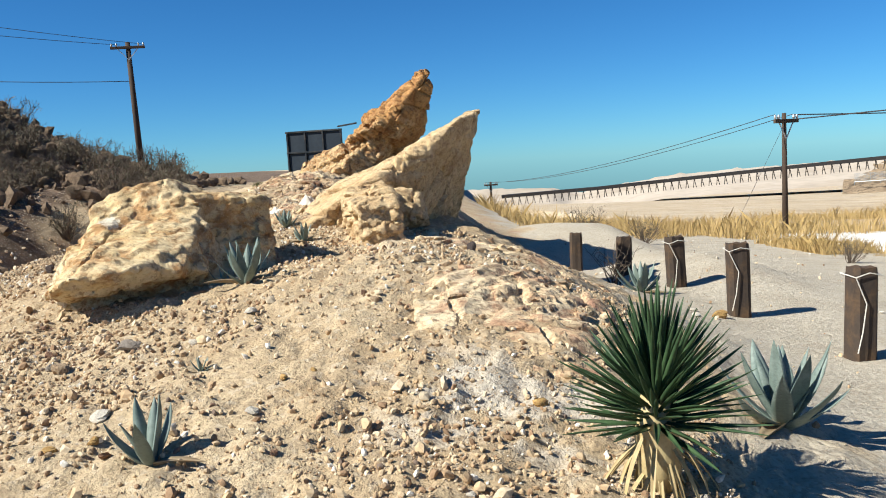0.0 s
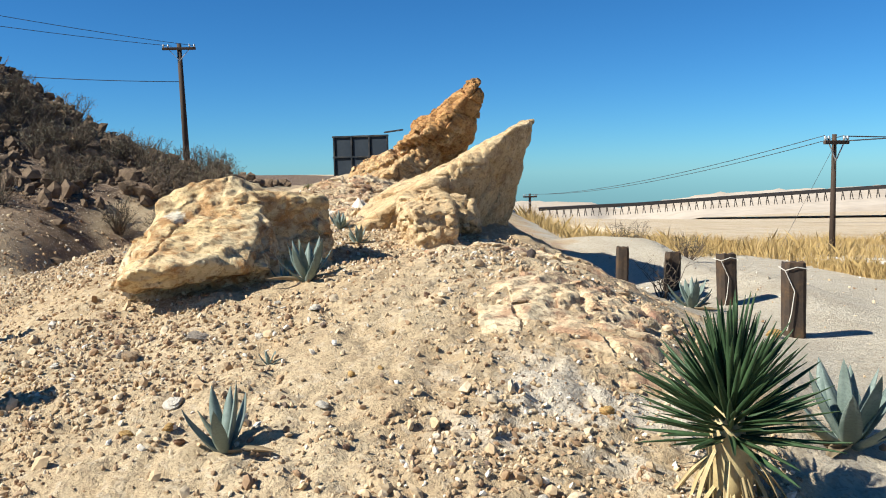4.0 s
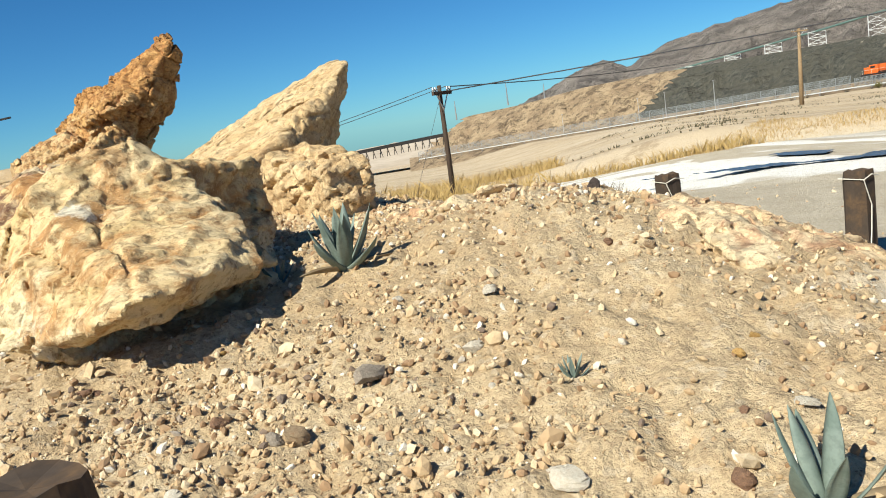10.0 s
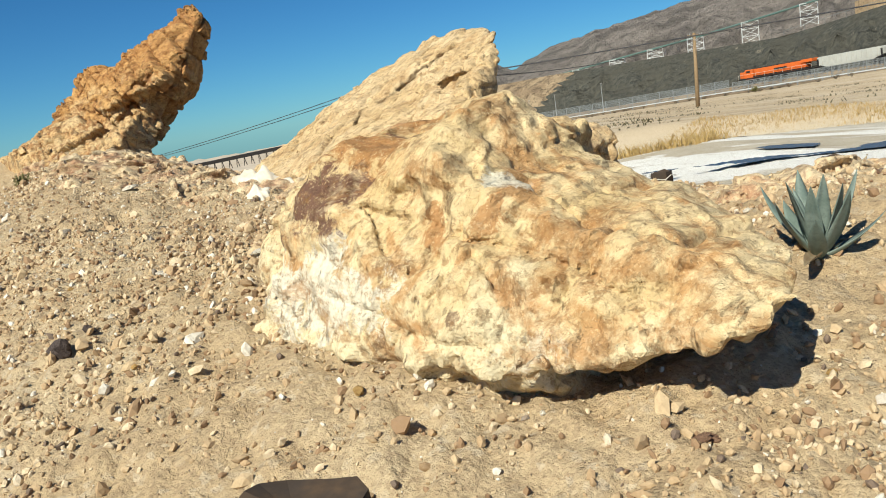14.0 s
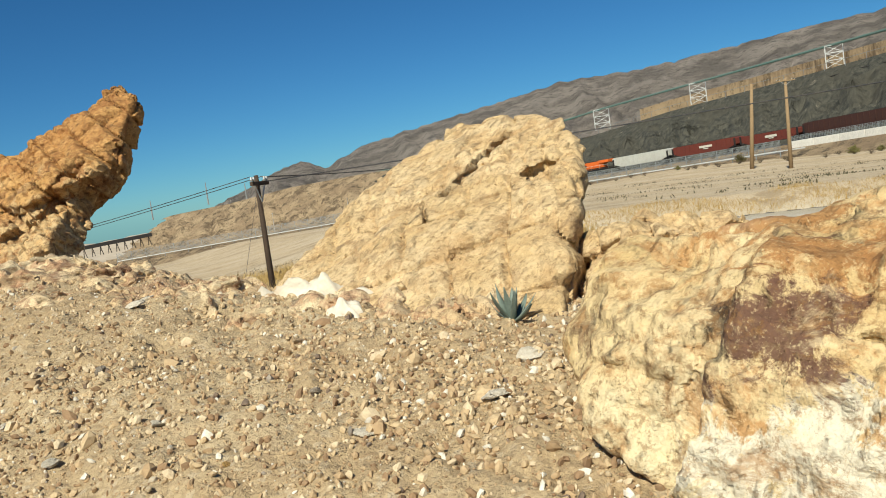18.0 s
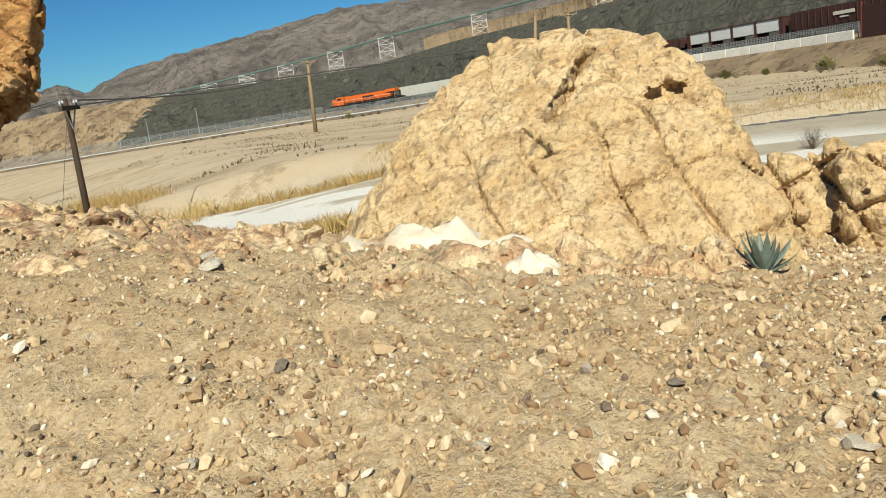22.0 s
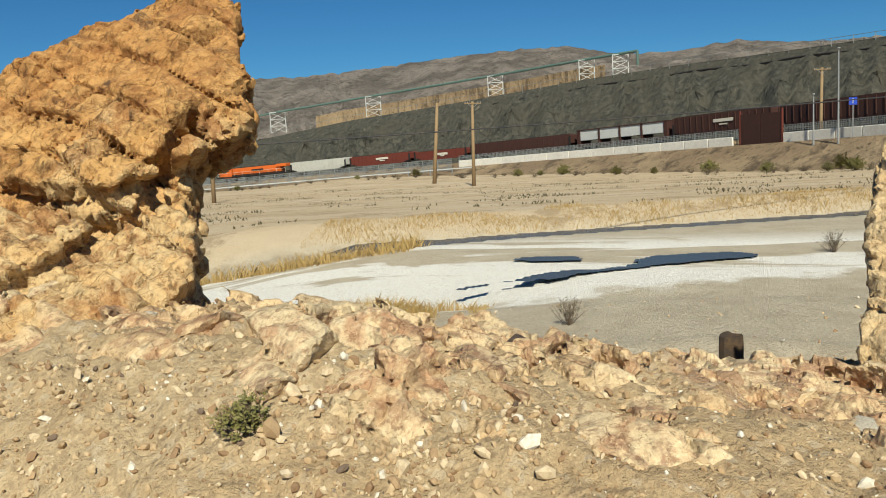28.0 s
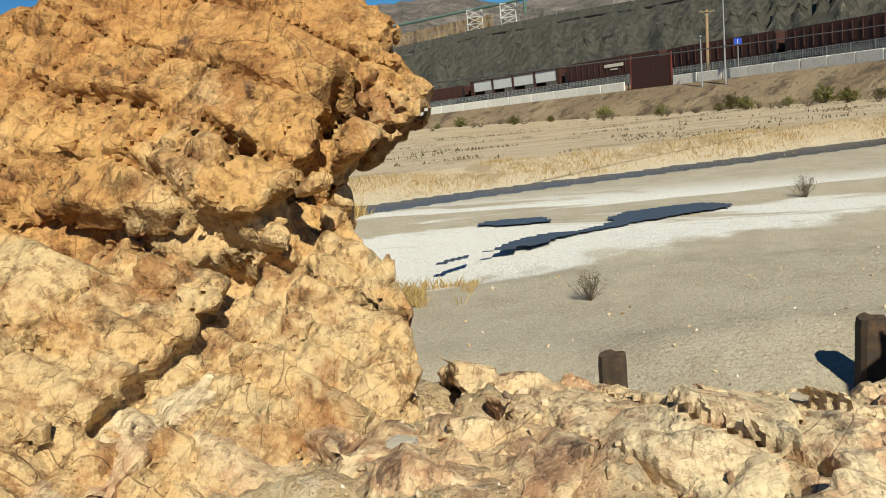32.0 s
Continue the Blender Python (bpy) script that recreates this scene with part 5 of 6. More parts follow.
for az in (58.5, 66.5, 70.5, 77.5, 79, 80.5, 84, 86.5, 90, 93.5, 97, 97.8, 98.6, 101, 103, 104.2, 106):
    p = bearing(az, track_far(az) - 30 + (made % 3) * 3, 0)
    m = pose(p.x, p.y, top(p.x, p.y), 0, 0, made * 77) @ Matrix.Scale((1.4, 1.0, 1.8)[made % 3], 4)
    ob = far_bush if made == 0 else copy_thing(far_bush, m)
    ob.matrix_basis = m
    tagged(ob, group="bushes below the wall")
    made += 1
for k in range(60):
    az = rnd.uniform(44, 107)
    p = bearing(az, track_far(az) - rnd.uniform(24, 38), 0)
    copy_thing(hill[k % 3], pose(p.x, p.y, top(p.x, p.y), 0, 0, rnd.uniform(0, 360)) @ Matrix.Diagonal((1.6, 1.6, rnd.uniform(0.7, 1.2), 1)))
for x, y, s in ((6.2, 12.6, 0.5), (4.6, 19.0, 0.9), (3.4, 20.0, 1.1), (13.5, 8.5, 0.6)):
    copy_thing(hill[0], pose(x, y, top(x, y)) @ Matrix.Scale(s, 4))


def reeds(name, count, area, tall, wide, seed, label, keep=lambda x, y: True, mat=None):
    rnd = random.Random(seed)
    s = Shape()
    while count:
        x, y = rnd.uniform(*area[:2]), rnd.uniform(*area[2:])
        if not keep(x, y):
            continue
        count -= 1
        z, h, a = top(x, y) - 0.03, tall * rnd.uniform(0.25, 1.0) * (0.85 + 0.9 * noise.noise(Vector((x * 0.6, y * 0.6, 1)))), rnd.uniform(0, 3.14)
        w = Vector((math.cos(a), math.sin(a), 0)) * wide
        lean = Vector((rnd.uniform(-0.7, 0.7), rnd.uniform(-0.7, 0.7), 0)) * h
        p = Vector((x, y, z))
        s.add([p - w, p + w, p + w * 0.6 + lean * 0.4 + Vector((0, 0, h * 0.6)), p + lean + Vector((0, 0, h)), p - w * 0.6 + lean * 0.4 + Vector((0, 0, h * 0.6))], [(0, 1, 2, 3, 4)])
    me = bpy.data.meshes.new(name)
    me.from_pydata(s.v, [], s.f)
    me.materials.append(mat or M_REED)
    return tagged(new(name, me), label, "dry grass", kind="stuff")


def bank(x, y):
    return 20.3 < x + 0.476 * (y - 24.5) < 22.9 + noise.noise(Vector((x * 0.4, y * 0.4, 2)))


def wavy(x, y, s=0.35):
    return noise.noise(Vector((x * s, y * s, 7))) > -0.25


reeds("dry_grass", 4200, (6.7, 8.7, 14.2, 19.5), 0.34, 0.009, 1, "strip of yellow dry reeds at the river edge", lambda x, y: 6.7 + 0.1 * (y - 14) < x < 8.4 and wavy(x, y, 1.2))
reeds("dry_grass", 26000, (2, 26, 20, 46), 0.7, 0.012, 2, "field of golden dry reeds beyond the sandy track", lambda x, y: 20.5 + 0.25 * x < y and 0.04 < x / y < 0.62 and wavy(x, y))
reeds("dry_grass", 8000, (10, 24, 18, 34), 0.5, 0.013, 3, "band of golden dry reeds along the river", lambda x, y: 0.55 < x / y < 1.1 and 13 < x + 0.3 * (y - 24) < 17 and wavy(x, y))
reeds("dry_grass", 1200, (14, 34, -4, 12), 0.35, 0.03, 4, "tufts of straw-coloured grass on river islands", lambda x, y: 14.3 < x + 0.476 * (y - 24.5) * min(1, max(0, (x - 9) / 9)) < 18 and noise.noise(Vector((x * 0.5, y * 0.5, 3))) > 0.15)


# ---- posts, board, poles and wires ----
def post(x, y, high, wide, label, lean=(0, 0), turn=0.0, rope=True):
    z = top(x, y)
    ob = thing("timber_post", label, "post", pose(x, y, z, lean[0], lean[1], turn), "posts along the track")
    s = Shape()
    n, m = 12, 16
    pts = []
    for i in range(n + 1):
        t = i / n
        for k in range(m):
            a = 2 * math.pi * (k + 0.5) / m
            c, q = math.cos(a), math.sin(a)
            r = min(0.5 / max(abs(c), abs(q)), 0.60) * wide
            r *= 1 + 0.05 * noise.noise(Vector((c * 3, q * 3, t * 2.5 + x * 7))) + 0.035 * noise.noise(Vector((c * 9, q * 9, t * 1.5 + y)))
            if i == n:
                r *= 0.94
            pts.append((r * c, r * q, -0.2 + t * (high + 0.2) + (0.02 * noise.noise(Vector((c * 2, q * 2, x))) if i == n else 0)))
    pts.append((0, 0, high - 0.012))
    s.add(pts, [(i * m + k, i * m + (k + 1) % m, (i + 1) * m + (k + 1) % m, (i + 1) * m + k) for i in range(n) for k in range(m)] + [(n * m + k, n * m + (k + 1) % m, len(pts) - 1) for k in range(m)])
    part("timber", s, M_TIMBER, ob)
    if rope:
        h = wide / 2 + 0.008
        loop = [(-h, -h, high - 0.06), (0, -h - 0.004, high - 0.03), (h, -h, high - 0.05), (h, h, high - 0.04), (-h, h, high - 0.05), (-h, -h, high - 0.06), (-h * 0.2, -h - 0.006, high - 0.25), (-h * 0.5, -h - 0.012, high - 0.45), (-h * 0.9, -h - 0.02, high - 0.6)]
        part("rope", Shape().tube(loop, 0.0045, 5), M_ROPE, ob, "thin pale rope tied round the post")
    return ob


post(2.97, 5.90, 0.67, 0.18, "dark weathered square timber post beside the sandy track", (0, 1), 5)
post(2.70, 7.58, 0.67, 0.185, "dark weathered timber post with pale rope", (1, -1), -4)
post(2.60, 9.25, 0.56, 0.185, "short dark weathered timber post with pale rope", (0, -2), 8)
post(2.33, 10.70, 0.50, 0.18, "dark weathered timber post behind the bare shrub", (1, 1), 3, False)
post(1.99, 12.42, 0.35 - top(1.99, 12.42), 0.18, "dark weathered timber post below the ledge", (0, 1), -6, False)
post(-2.67, 3.63, 0.84 - top(-2.67, 3.63), 0.20, "dark cut timber post on the gravel slope", (0, 0), 20, False)
post(-3.53, 4.96, 0.93 - top(-3.53, 4.96), 0.20, "short dark timber post beside the path", (0, 0), 35, False)

M_BOARD = plain("dark_board", (0.018, 0.026, 0.036), 0.55, dirt=(0.05, 0.06, 0.07), amount=0.5, scale=1.5, fine=20)
M_BOARD_FRAME = plain("board_frame", (0.02, 0.025, 0.03), 0.5, 0.3)
m = Matrix.Translation((-3.73, 21.1, 0)) @ Matrix.Rotation(math.atan2(20.74 - 21.1, -2.31 + 3.73), 4, "Z")
board = thing("panel_screen", "dark blue-black metal panel screen standing behind the rocks", "panel", m)
ZB = float(level(-3, 21)) - 0.1
part("sheet", Shape().box((0.73, 0, (ZB + 2.46) / 2), (1.46, 0.03, 2.46 - ZB)), M_BOARD, board)
for k in range(4):
    part("upright", Shape().box((0.02 + k * 0.475, -0.035, (ZB + 2.47) / 2), (0.045, 0.045, 2.47 - ZB), bevel=0.006), M_BOARD_FRAME, board)
for z in (1.46, 1.95, 2.46):
    part("rail", Shape().box((0.73, -0.035, z), (1.5, 0.05, 0.045), bevel=0.006), M_BOARD_FRAME, board)
part("arm", Shape().box((1.62, -0.03, 2.56), (0.5, 0.04, 0.04), (0, -6, 0), bevel=0.006), M_BOARD_FRAME, board)


def pole(x, y, head, label, mat, arms=1, thick=0.11, turn=0.0, lean=(0, 0), arm_long=1.9):
    foot = float(level(x, y)) - 0.3
    ob = thing("utility_pole", label, "utility pole", pose(x, y, foot, lean[0], lean[1], turn), "utility poles")
    h = head - foot
    part("shaft", Shape().tube([(0, 0, 0), (0, 0, h * 0.5), (0, 0, h)], [thick * 1.2, thick, thick * 0.8], 10), mat, ob, soft=True)
    for k in range(arms):
        z = h - 0.25 - 0.7 * k
        part("crossarm", Shape().box((0, -thick, z), (arm_long, 0.1, 0.12), bevel=0.01), mat, ob)
        for side in (-1, 1):
            part("brace", Shape().tube([(side * arm_long * 0.3, -thick, z - 0.04), (0, -thick, z - 0.55)], 0.02, 4), M_STEEL, ob)
            for d in (0.32, 0.46):
                part("insulator", Shape().tube([(side * arm_long * d, -thick, z + 0.05), (side * arm_long * d, -thick, z + 0.12), (side * arm_long * d, -thick, z + 0.2)], [0.02, 0.045, 0.03], 8), M_STEEL, ob)
    return ob


def wire(a, b, sag, label="thin black overhead wire between poles", r=0.016):
    a, b = Vector(a), Vector(b)
    s = Shape().tube([a.lerp(b, k / 20) - Vector((0, 0, sag * 4 * (k / 20) * (1 - k / 20))) for k in range(21)], r, 5)
    return tagged(part("overhead_wire", s, M_WIRE, soft=True), label, "cable")


pole(10.88, 26.28, 2.46, "brown wooden utility pole at the edge of the reeds", M_POLE, 1, 0.085, 22, (0, 0), 0.95)
pole(-13.67, 38.9, 7.75, "dark wooden utility pole beyond the hillside", M_POLE, 1, 0.13, 12, (0, -1.2), 1.5)
pole(4.11, 66.5, -0.2, "distant wooden utility pole among the reeds", M_POLE, 1, 0.11, 10, (0, 0), 1.1)
pole(72.65, 61.0, 5.35, "tall pale wooden utility pole in front of the railway", M_PALEPOLE, 1, 0.20, -40, (0, 1.5), 1.6)
pole(117.3, 51.0, 9.03, "tall pale leaning pole beside the low wall", M_PALEPOLE, 0, 0.28, -60, (0, 5), 2)
pole(101.4, 40.3, 7.95, "tall wooden pole with two lamps beside the low wall", M_PALEPOLE, 1, 0.22, -60, (0, 1.5), 2.2)
pole(115.4, -3.0, 9.98, "tall wooden pole beside a dark bush", M_PALEPOLE, 1, 0.22, -90, (0, 1.0), 2.0)
for side in (-0.4, 0.4):
    wire((10.88 + side * 0.9, 26.28 + side * 0.4, 2.42), (4.11 + side, 66.5, -0.25), 0.5, r=0.012)
wire((11.2, 26.4, 2.4), (72.6, 61.0, 5.2), 0.9, r=0.02)
wire((11.2, 26.4, 2.25), (60, -40, 6.4), 0.7, r=0.02)
for dx in (-0.5, 0.5):
    wire((-13.67 + dx, 38.9, 7.65), (-30, 10, 9 + dx), 0.6, r=0.012)
wire((-13.67, 38.9, 6.0), (-40, 30, 9), 0.8, r=0.016)
guy = wire((10.88, 26.28, 2.1), (8.6, 24.8, top(8.6, 24.8)), 0.0, "steel guy wire of the utility pole", 0.006)
reeds("dry_grass", 15000, (20, 46, -14, 24), 0.22, 0.012, 12, "straw-coloured dry grass on the far river bank", bank)
reeds("scrub", 5000, (16, 105, -12, 75), 0.22, 0.05, 14, "low brown scrub scattered over the far plain", lambda x, y: x + 0.476 * y > 36 and x > 0.85 * y - 18 and noise.noise(Vector((x * 0.16, y * 0.16, 5))) + 0.5 * noise.noise(Vector((x * 0.7, y * 0.7, 6))) > 0.25, M_SCRUB)


# ---- water ----
def water_sheet(name, x0, x1, y0, y1, step, z, inside, label):
    xs, ys = np.arange(x0, x1, step), np.arange(y0, y1, step)
    a, b = np.meshgrid(xs, ys, indexing="ij")
    f = inside(a.ravel(), b.ravel()).reshape(a.shape)
    keep = (f[:-1, :-1] > 0) & (f[1:, :-1] > 0) & (f[1:, 1:] > 0) & (f[:-1, 1:] > 0)
    k = np.arange(a.size).reshape(a.shape)
    q = np.stack([k[:-1, :-1], k[1:, :-1], k[1:, 1:], k[:-1, 1:]], -1)[keep]
    used = np.unique(q)
    back = np.zeros(a.size, int)
    back[used] = np.arange(len(used))
    v = np.stack([a.ravel(), b.ravel(), np.full(a.size, z)], 1)[used]
    return tagged(new(name, array_mesh(name, v, back[q], M_WATER)), label, "water", kind="structure")


water_sheet("water", 12, 50, -32, 22, 0.3, -0.9, lambda x, y: 1.55 - np.abs(x + 0.476 * np.clip(y - 24.5, -45, 20) * smooth(9, 18, x) - 17.5) + 0.35 * fbm(flat(x, y, 0.25), 3, 0.5, 5), "dark shallow river channel between bare banks")
water_sheet("water", 7.5, 20, 4, 17, 0.09, -0.395, lambda x, y: np.maximum(0.05 + 0.13 * (x - 8.6) - np.abs(y - 15.2 + 1.02 * (x - 8.8) + 0.18 * np.sin(1.7 * x)) * 0.7, 0.30 - np.hypot((x - 12.8) * 0.8, (y - 14.3) * 0.45)) - 1.5 * smooth(13.0, 14.2, x) - 0.6 * (1 - smooth(8.3, 9.0, x)) + 0.2 * fbm(flat(x, y, 1.1), 4, 0.6, 8), "shallow still pool in white salt crust")


# ---- railway ----
M_ORANGE = plain("orange_paint", (0.62, 0.13, 0.025), 0.5, dirt=(0.2, 0.08, 0.04), scale=0.5, fine=4)
M_BLACKPAINT = plain("black_paint", (0.022, 0.02, 0.02), 0.6, dirt=(0.08, 0.06, 0.05), scale=0.5, fine=4)
M_GREYCAR = plain("grey_hopper_paint", (0.46, 0.46, 0.42), 0.6, dirt=(0.25, 0.2, 0.15), scale=0.4, fine=4)
M_REDCAR = plain("red_brown_paint", (0.14, 0.035, 0.025), 0.6, dirt=(0.06, 0.03, 0.025), scale=0.4, fine=4)
M_BROWNCAR = plain("dark_brown_paint", (0.060, 0.027, 0.022), 0.65, dirt=(0.03, 0.022, 0.02), scale=0.4, fine=4)
M_WHITECAR = plain("white_panel", (0.55, 0.56, 0.55), 0.5, dirt=(0.35, 0.35, 0.33), scale=0.4, fine=4)
M_LETTER = plain("pale_lettering", (0.62, 0.58, 0.5), 0.6)
M_CONCRETE = plain("pale_concrete", (0.72, 0.69, 0.63), 0.9, dirt=(0.42, 0.38, 0.32), scale=0.3, fine=3, own=False)
M_GREENPIPE = plain("green_pipe", (0.10, 0.17, 0.15), 0.5, dirt=(0.2, 0.2, 0.18), scale=0.3, fine=3)
M_BALLAST = plain("ballast", (0.16, 0.145, 0.13), 0.95, dirt=(0.09, 0.08, 0.07), scale=1.2, fine=8, own=False)
TOPS = (57, -0.5, 62, -0.42, 66, -0.2, 74.5, 0.0, 82, 0.82, 88, 1.11, 92, 1.5, 95, 1.6, 100, 1.98, 108, 2.4, 112, 2.55)


def truck(ob, x):
    """A wheel truck under a car."""
    part("truck", Shape().box((x, 0, 0.62), (2.6, 2.0, 0.35), bevel=0.05), M_BLACKPAINT, ob)
    for dx in (-0.9, 0.9):
        for s in (-0.8, 0.8):
            part("wheel", Shape().tube([(x + dx, s - 0.07, 0.46), (x + dx, s + 0.07, 0.46)], 0.46, 14), M_BLACKPAINT, ob)


def car_at(a0, a1, name, label, category):
    """A car between two bearings, with x along the track; returns it with its length and height."""
    p, q = track(a0), track(a1)
    d = q - p
    long = Vector((d.x, d.y, 0)).length
    mid = (a0 + a1) / 2
    far = track_far(mid)
    high = EAST[2] + far * math.tan(radians(curve_at(TOPS, mid))) - (p.z + q.z) / 2
    c = (p + q) / 2
    m = Matrix.Translation(c) @ Matrix.Rotation(math.atan2(d.y, d.x), 4, "Z") @ Matrix.Rotation(-math.atan2(d.z, long), 4, "Y")
    return thing(name, label, category, m, "cars of the freight train"), long - 0.9, high


def hopper(a0, a1, mat, label, bars=True):
    ob, n, h = car_at(a0, a1, "hopper_car", label, "freight car")
    part("body", Shape().prism([(-n / 2, 1.9), (-n / 2, h - 0.25), (-n / 2 + 0.5, h), (n / 2 - 0.5, h), (n / 2, h - 0.25), (n / 2, 1.9), (n / 2 - 2.6, 1.1), (-n / 2 + 2.6, 1.1)], -1.5, 1.5), mat, ob)
    k = int(n / 1.35)
    for i in range(k + 1):
        part("rib", Shape().box((-n / 2 + 0.1 + i * (n - 0.2) / k, 1.56, (h + 1.6) / 2), (0.14, 0.12, h - 1.9)), mat, ob)
        part("rib", Shape().box((-n / 2 + 0.1 + i * (n - 0.2) / k, -1.56, (h + 1.6) / 2), (0.14, 0.12, h - 1.9)), mat, ob)
    part("sill", Shape().box((0, 0, 1.35), (n, 2.9, 0.22)), M_BLACKPAINT, ob)
    part("walkway", Shape().box((0, 0, h + 0.06), (n * 0.9, 0.9, 0.08)), M_BLACKPAINT, ob)
    for s in (-1.64, 1.64):
        if bars:
            part("lettering", Shape().box((0.05 * n, s, h * 0.72), (n * 0.2, 0.03, 0.5), bevel=0.01).box((0.05 * n, s, h * 0.58), (n * 0.08, 0.03, 0.2)), M_LETTER, ob, "pale lettering bars")
        for e in (-1, 1):
            part("ladder", Shape().box((e * (n / 2 - 0.25), s, 2.3), (0.5, 0.05, 1.7)), M_BLACKPAINT, ob)
    truck(ob, -n / 2 + 2.0)
    truck(ob, n / 2 - 2.0)
    return ob


def locomotive(a0, a1):
    ob, n, h = car_at(a0, a1, "locomotive", "orange and black diesel locomotive at the head of a freight train", "locomotive")
    part("frame", Shape().box((0, 0, 1.35), (n, 3.0, 0.35), bevel=0.05), M_BLACKPAINT, ob)
    part("hood", Shape().box((1.6, 0, 2.55), (n - 8.0, 2.2, 2.1), bevel=0.12), M_ORANGE, ob)
    part("roof", Shape().box((1.6, 0, h - 0.3), (n - 8.2, 2.0, 0.5), bevel=0.1), M_BLACKPAINT, ob, "black roof with fans")
    part("radiator", Shape().box((n / 2 - 2.0, 0, h - 0.5), (3.2, 2.9, 0.8), bevel=0.1), M_ORANGE, ob)
    part("cab", Shape().box((-n / 2 + 4.0, 0, h - 1.5), (2.6, 2.9, 2.6), bevel=0.12), M_ORANGE, ob)
    part("cab_window", Shape().box((-n / 2 + 3.9, 0, h - 0.75), (1.5, 2.96, 0.55), bevel=0.05), M_BLACKPAINT, ob, "dark cab window")
    part("nose", Shape().box((-n / 2 + 1.8, 0, 2.35), (2.2, 2.2, 1.7), bevel=0.15), M_ORANGE, ob)
    part("stripe", Shape().box((1.0, 0, 1.75), (n - 4, 2.5, 0.22)), M_BLACKPAINT, ob, "black side stripe")
    part("lettering", Shape().box((2.0, 1.13, 2.7), (4.0, 0.03, 0.5)).box((2.0, -1.13, 2.7), (4.0, 0.03, 0.5)), M_BLACKPAINT, ob, "dark lettering bars")
    part("fuel_tank", Shape().box((0, 0, 0.85), (5.0, 2.6, 0.8), bevel=0.2), M_BLACKPAINT, ob)
    for s in (-1.45, 1.45):
        part("handrail", Shape().tube([(-n / 2 + 0.6, s, 2.5), (n / 2 - 0.6, s, 2.5)], 0.04, 5), M_LETTER, ob)
        for k in range(9):
            part("stanchion", Shape().tube([(-n / 2 + 0.6 + k * (n - 1.2) / 8, s, 1.5), (-n / 2 + 0.6 + k * (n - 1.2) / 8, s, 2.5)], 0.03, 5), M_LETTER, ob)
    truck(ob, -n / 2 + 4)
    truck(ob, n / 2 - 4)


def carrier(a0, a1):
    ob, n, h = car_at(a0, a1, "flat_car", "railway car with white side panels between dark posts", "freight car")
    part("deck", Shape().box((0, 0, 1.2), (n, 2.9, 0.5), bevel=0.05), M_BROWNCAR, ob)
    part("end_wall", Shape().box((-n / 2 + 0.2, 0, (h + 1.4) / 2), (0.4, 2.9, h - 1.4)), M_BROWNCAR, ob)
    part("end_wall", Shape().box((n / 2 - 0.2, 0, (h + 1.4) / 2), (0.4, 2.9, h - 1.4)), M_BROWNCAR, ob)
    for k in range(4):
        part("panel", Shape().box((-n / 2 + 0.6 + (k + 0.5) * (n - 1.2) / 4, 0, (h + 1.9) / 2), ((n - 1.2) / 4 - 0.35, 2.6, h - 2.2), bevel=0.06), M_WHITECAR, ob)
    for k in range(5):
        part("upright", Shape().box((-n / 2 + 0.6 + k * (n - 1.2) / 4, 0, (h + 1.4) / 2), (0.3, 2.9, h - 1.4)), M_BROWNCAR, ob)
    part("top_rail", Shape().box((0, 0, h - 0.1), (n, 2.9, 0.18)), M_BROWNCAR, ob)
    truck(ob, -n / 2 + 2.0)
    truck(ob, n / 2 - 2.0)


locomotive(57.4, 62.2)
hopper(62.3, 66.2, M_GREYCAR, "pale grey covered hopper car behind the locomotive", False)
hopper(66.3, 70.6, M_REDCAR, "red-brown covered hopper car with pale lettering")
hopper(70.7, 74.5, M_REDCAR, "red-brown covered hopper car with pale lettering")
hopper(74.6, 81.6, M_BROWNCAR, "long dark brown hopper car behind the wall", False)
carrier(81.8, 87.9)
hopper(88.1, 94.4, M_BROWNCAR, "dark brown hopper car behind the metal gate")
hopper(94.6, 101.4, M_BROWNCAR, "dark brown hopper car with a round emblem", False)
hopper(101.6, 108.5, M_BROWNCAR, "dark brown hopper car behind the fence", False)
hopper(108.7, 116, M_BROWNCAR, "dark brown hopper car at the end of view", False)
rails = Shape()
for side in (-0.72, 0.72):
    rails.tube([track(az, -0.02, side) for az in np.arange(50, 118, 1.0)], 0.08, 4)
tagged(part("rails", rails, M_STEEL), "steel rails of the railway line", "rails", kind="structure")

# low wall, gate, fences in front of the line
wall = thing("low_wall", "pale concrete barrier wall along the railway", "wall")
wall["kind"] = "structure"
azs = np.arange(73.5, 112.1, 1.5)
for a0, a1 in zip(azs[:-1], azs[1:]):
    if 91.8 < (a0 + a1) / 2 < 93.8:
        continue
    p, q = track(a0, -0.85, -9), track(a1 - 0.04, -0.85, -9)
    c, d = (p + q) / 2, q - p
    part("barrier", Shape().box((0, 0, 0.45), (d.length, 0.3, 1.5), bevel=0.05), M_CONCRETE, wall, at=Matrix.Translation(c) @ Matrix.Rotation(math.atan2(d.y, d.x), 4, "Z") @ Matrix.Rotation(-math.atan2(d.z, Vector((d.x, d.y)).length), 4, "Y"))
p, q = track(91.9, -1.3, -9), track(94.4, -1.3, -9)
d = q - p
gate = thing("metal_gate", "tall dark brown sheet metal gate in the barrier wall", "gate", Matrix.Translation((p + q) / 2) @ Matrix.Rotation(math.atan2(d.y, d.x), 4, "Z"))
for s in (-1, 1):
    part("leaf", Shape().box((s * d.length / 4, 0, 2.3), (d.length / 2 - 0.1, 0.12, 4.6)), M_BROWNCAR, gate)
    part("gate_post", Shape().box((s * d.length / 2, 0, 2.5), (0.25, 0.25, 5.2), bevel=0.03), M_REDCAR, gate)
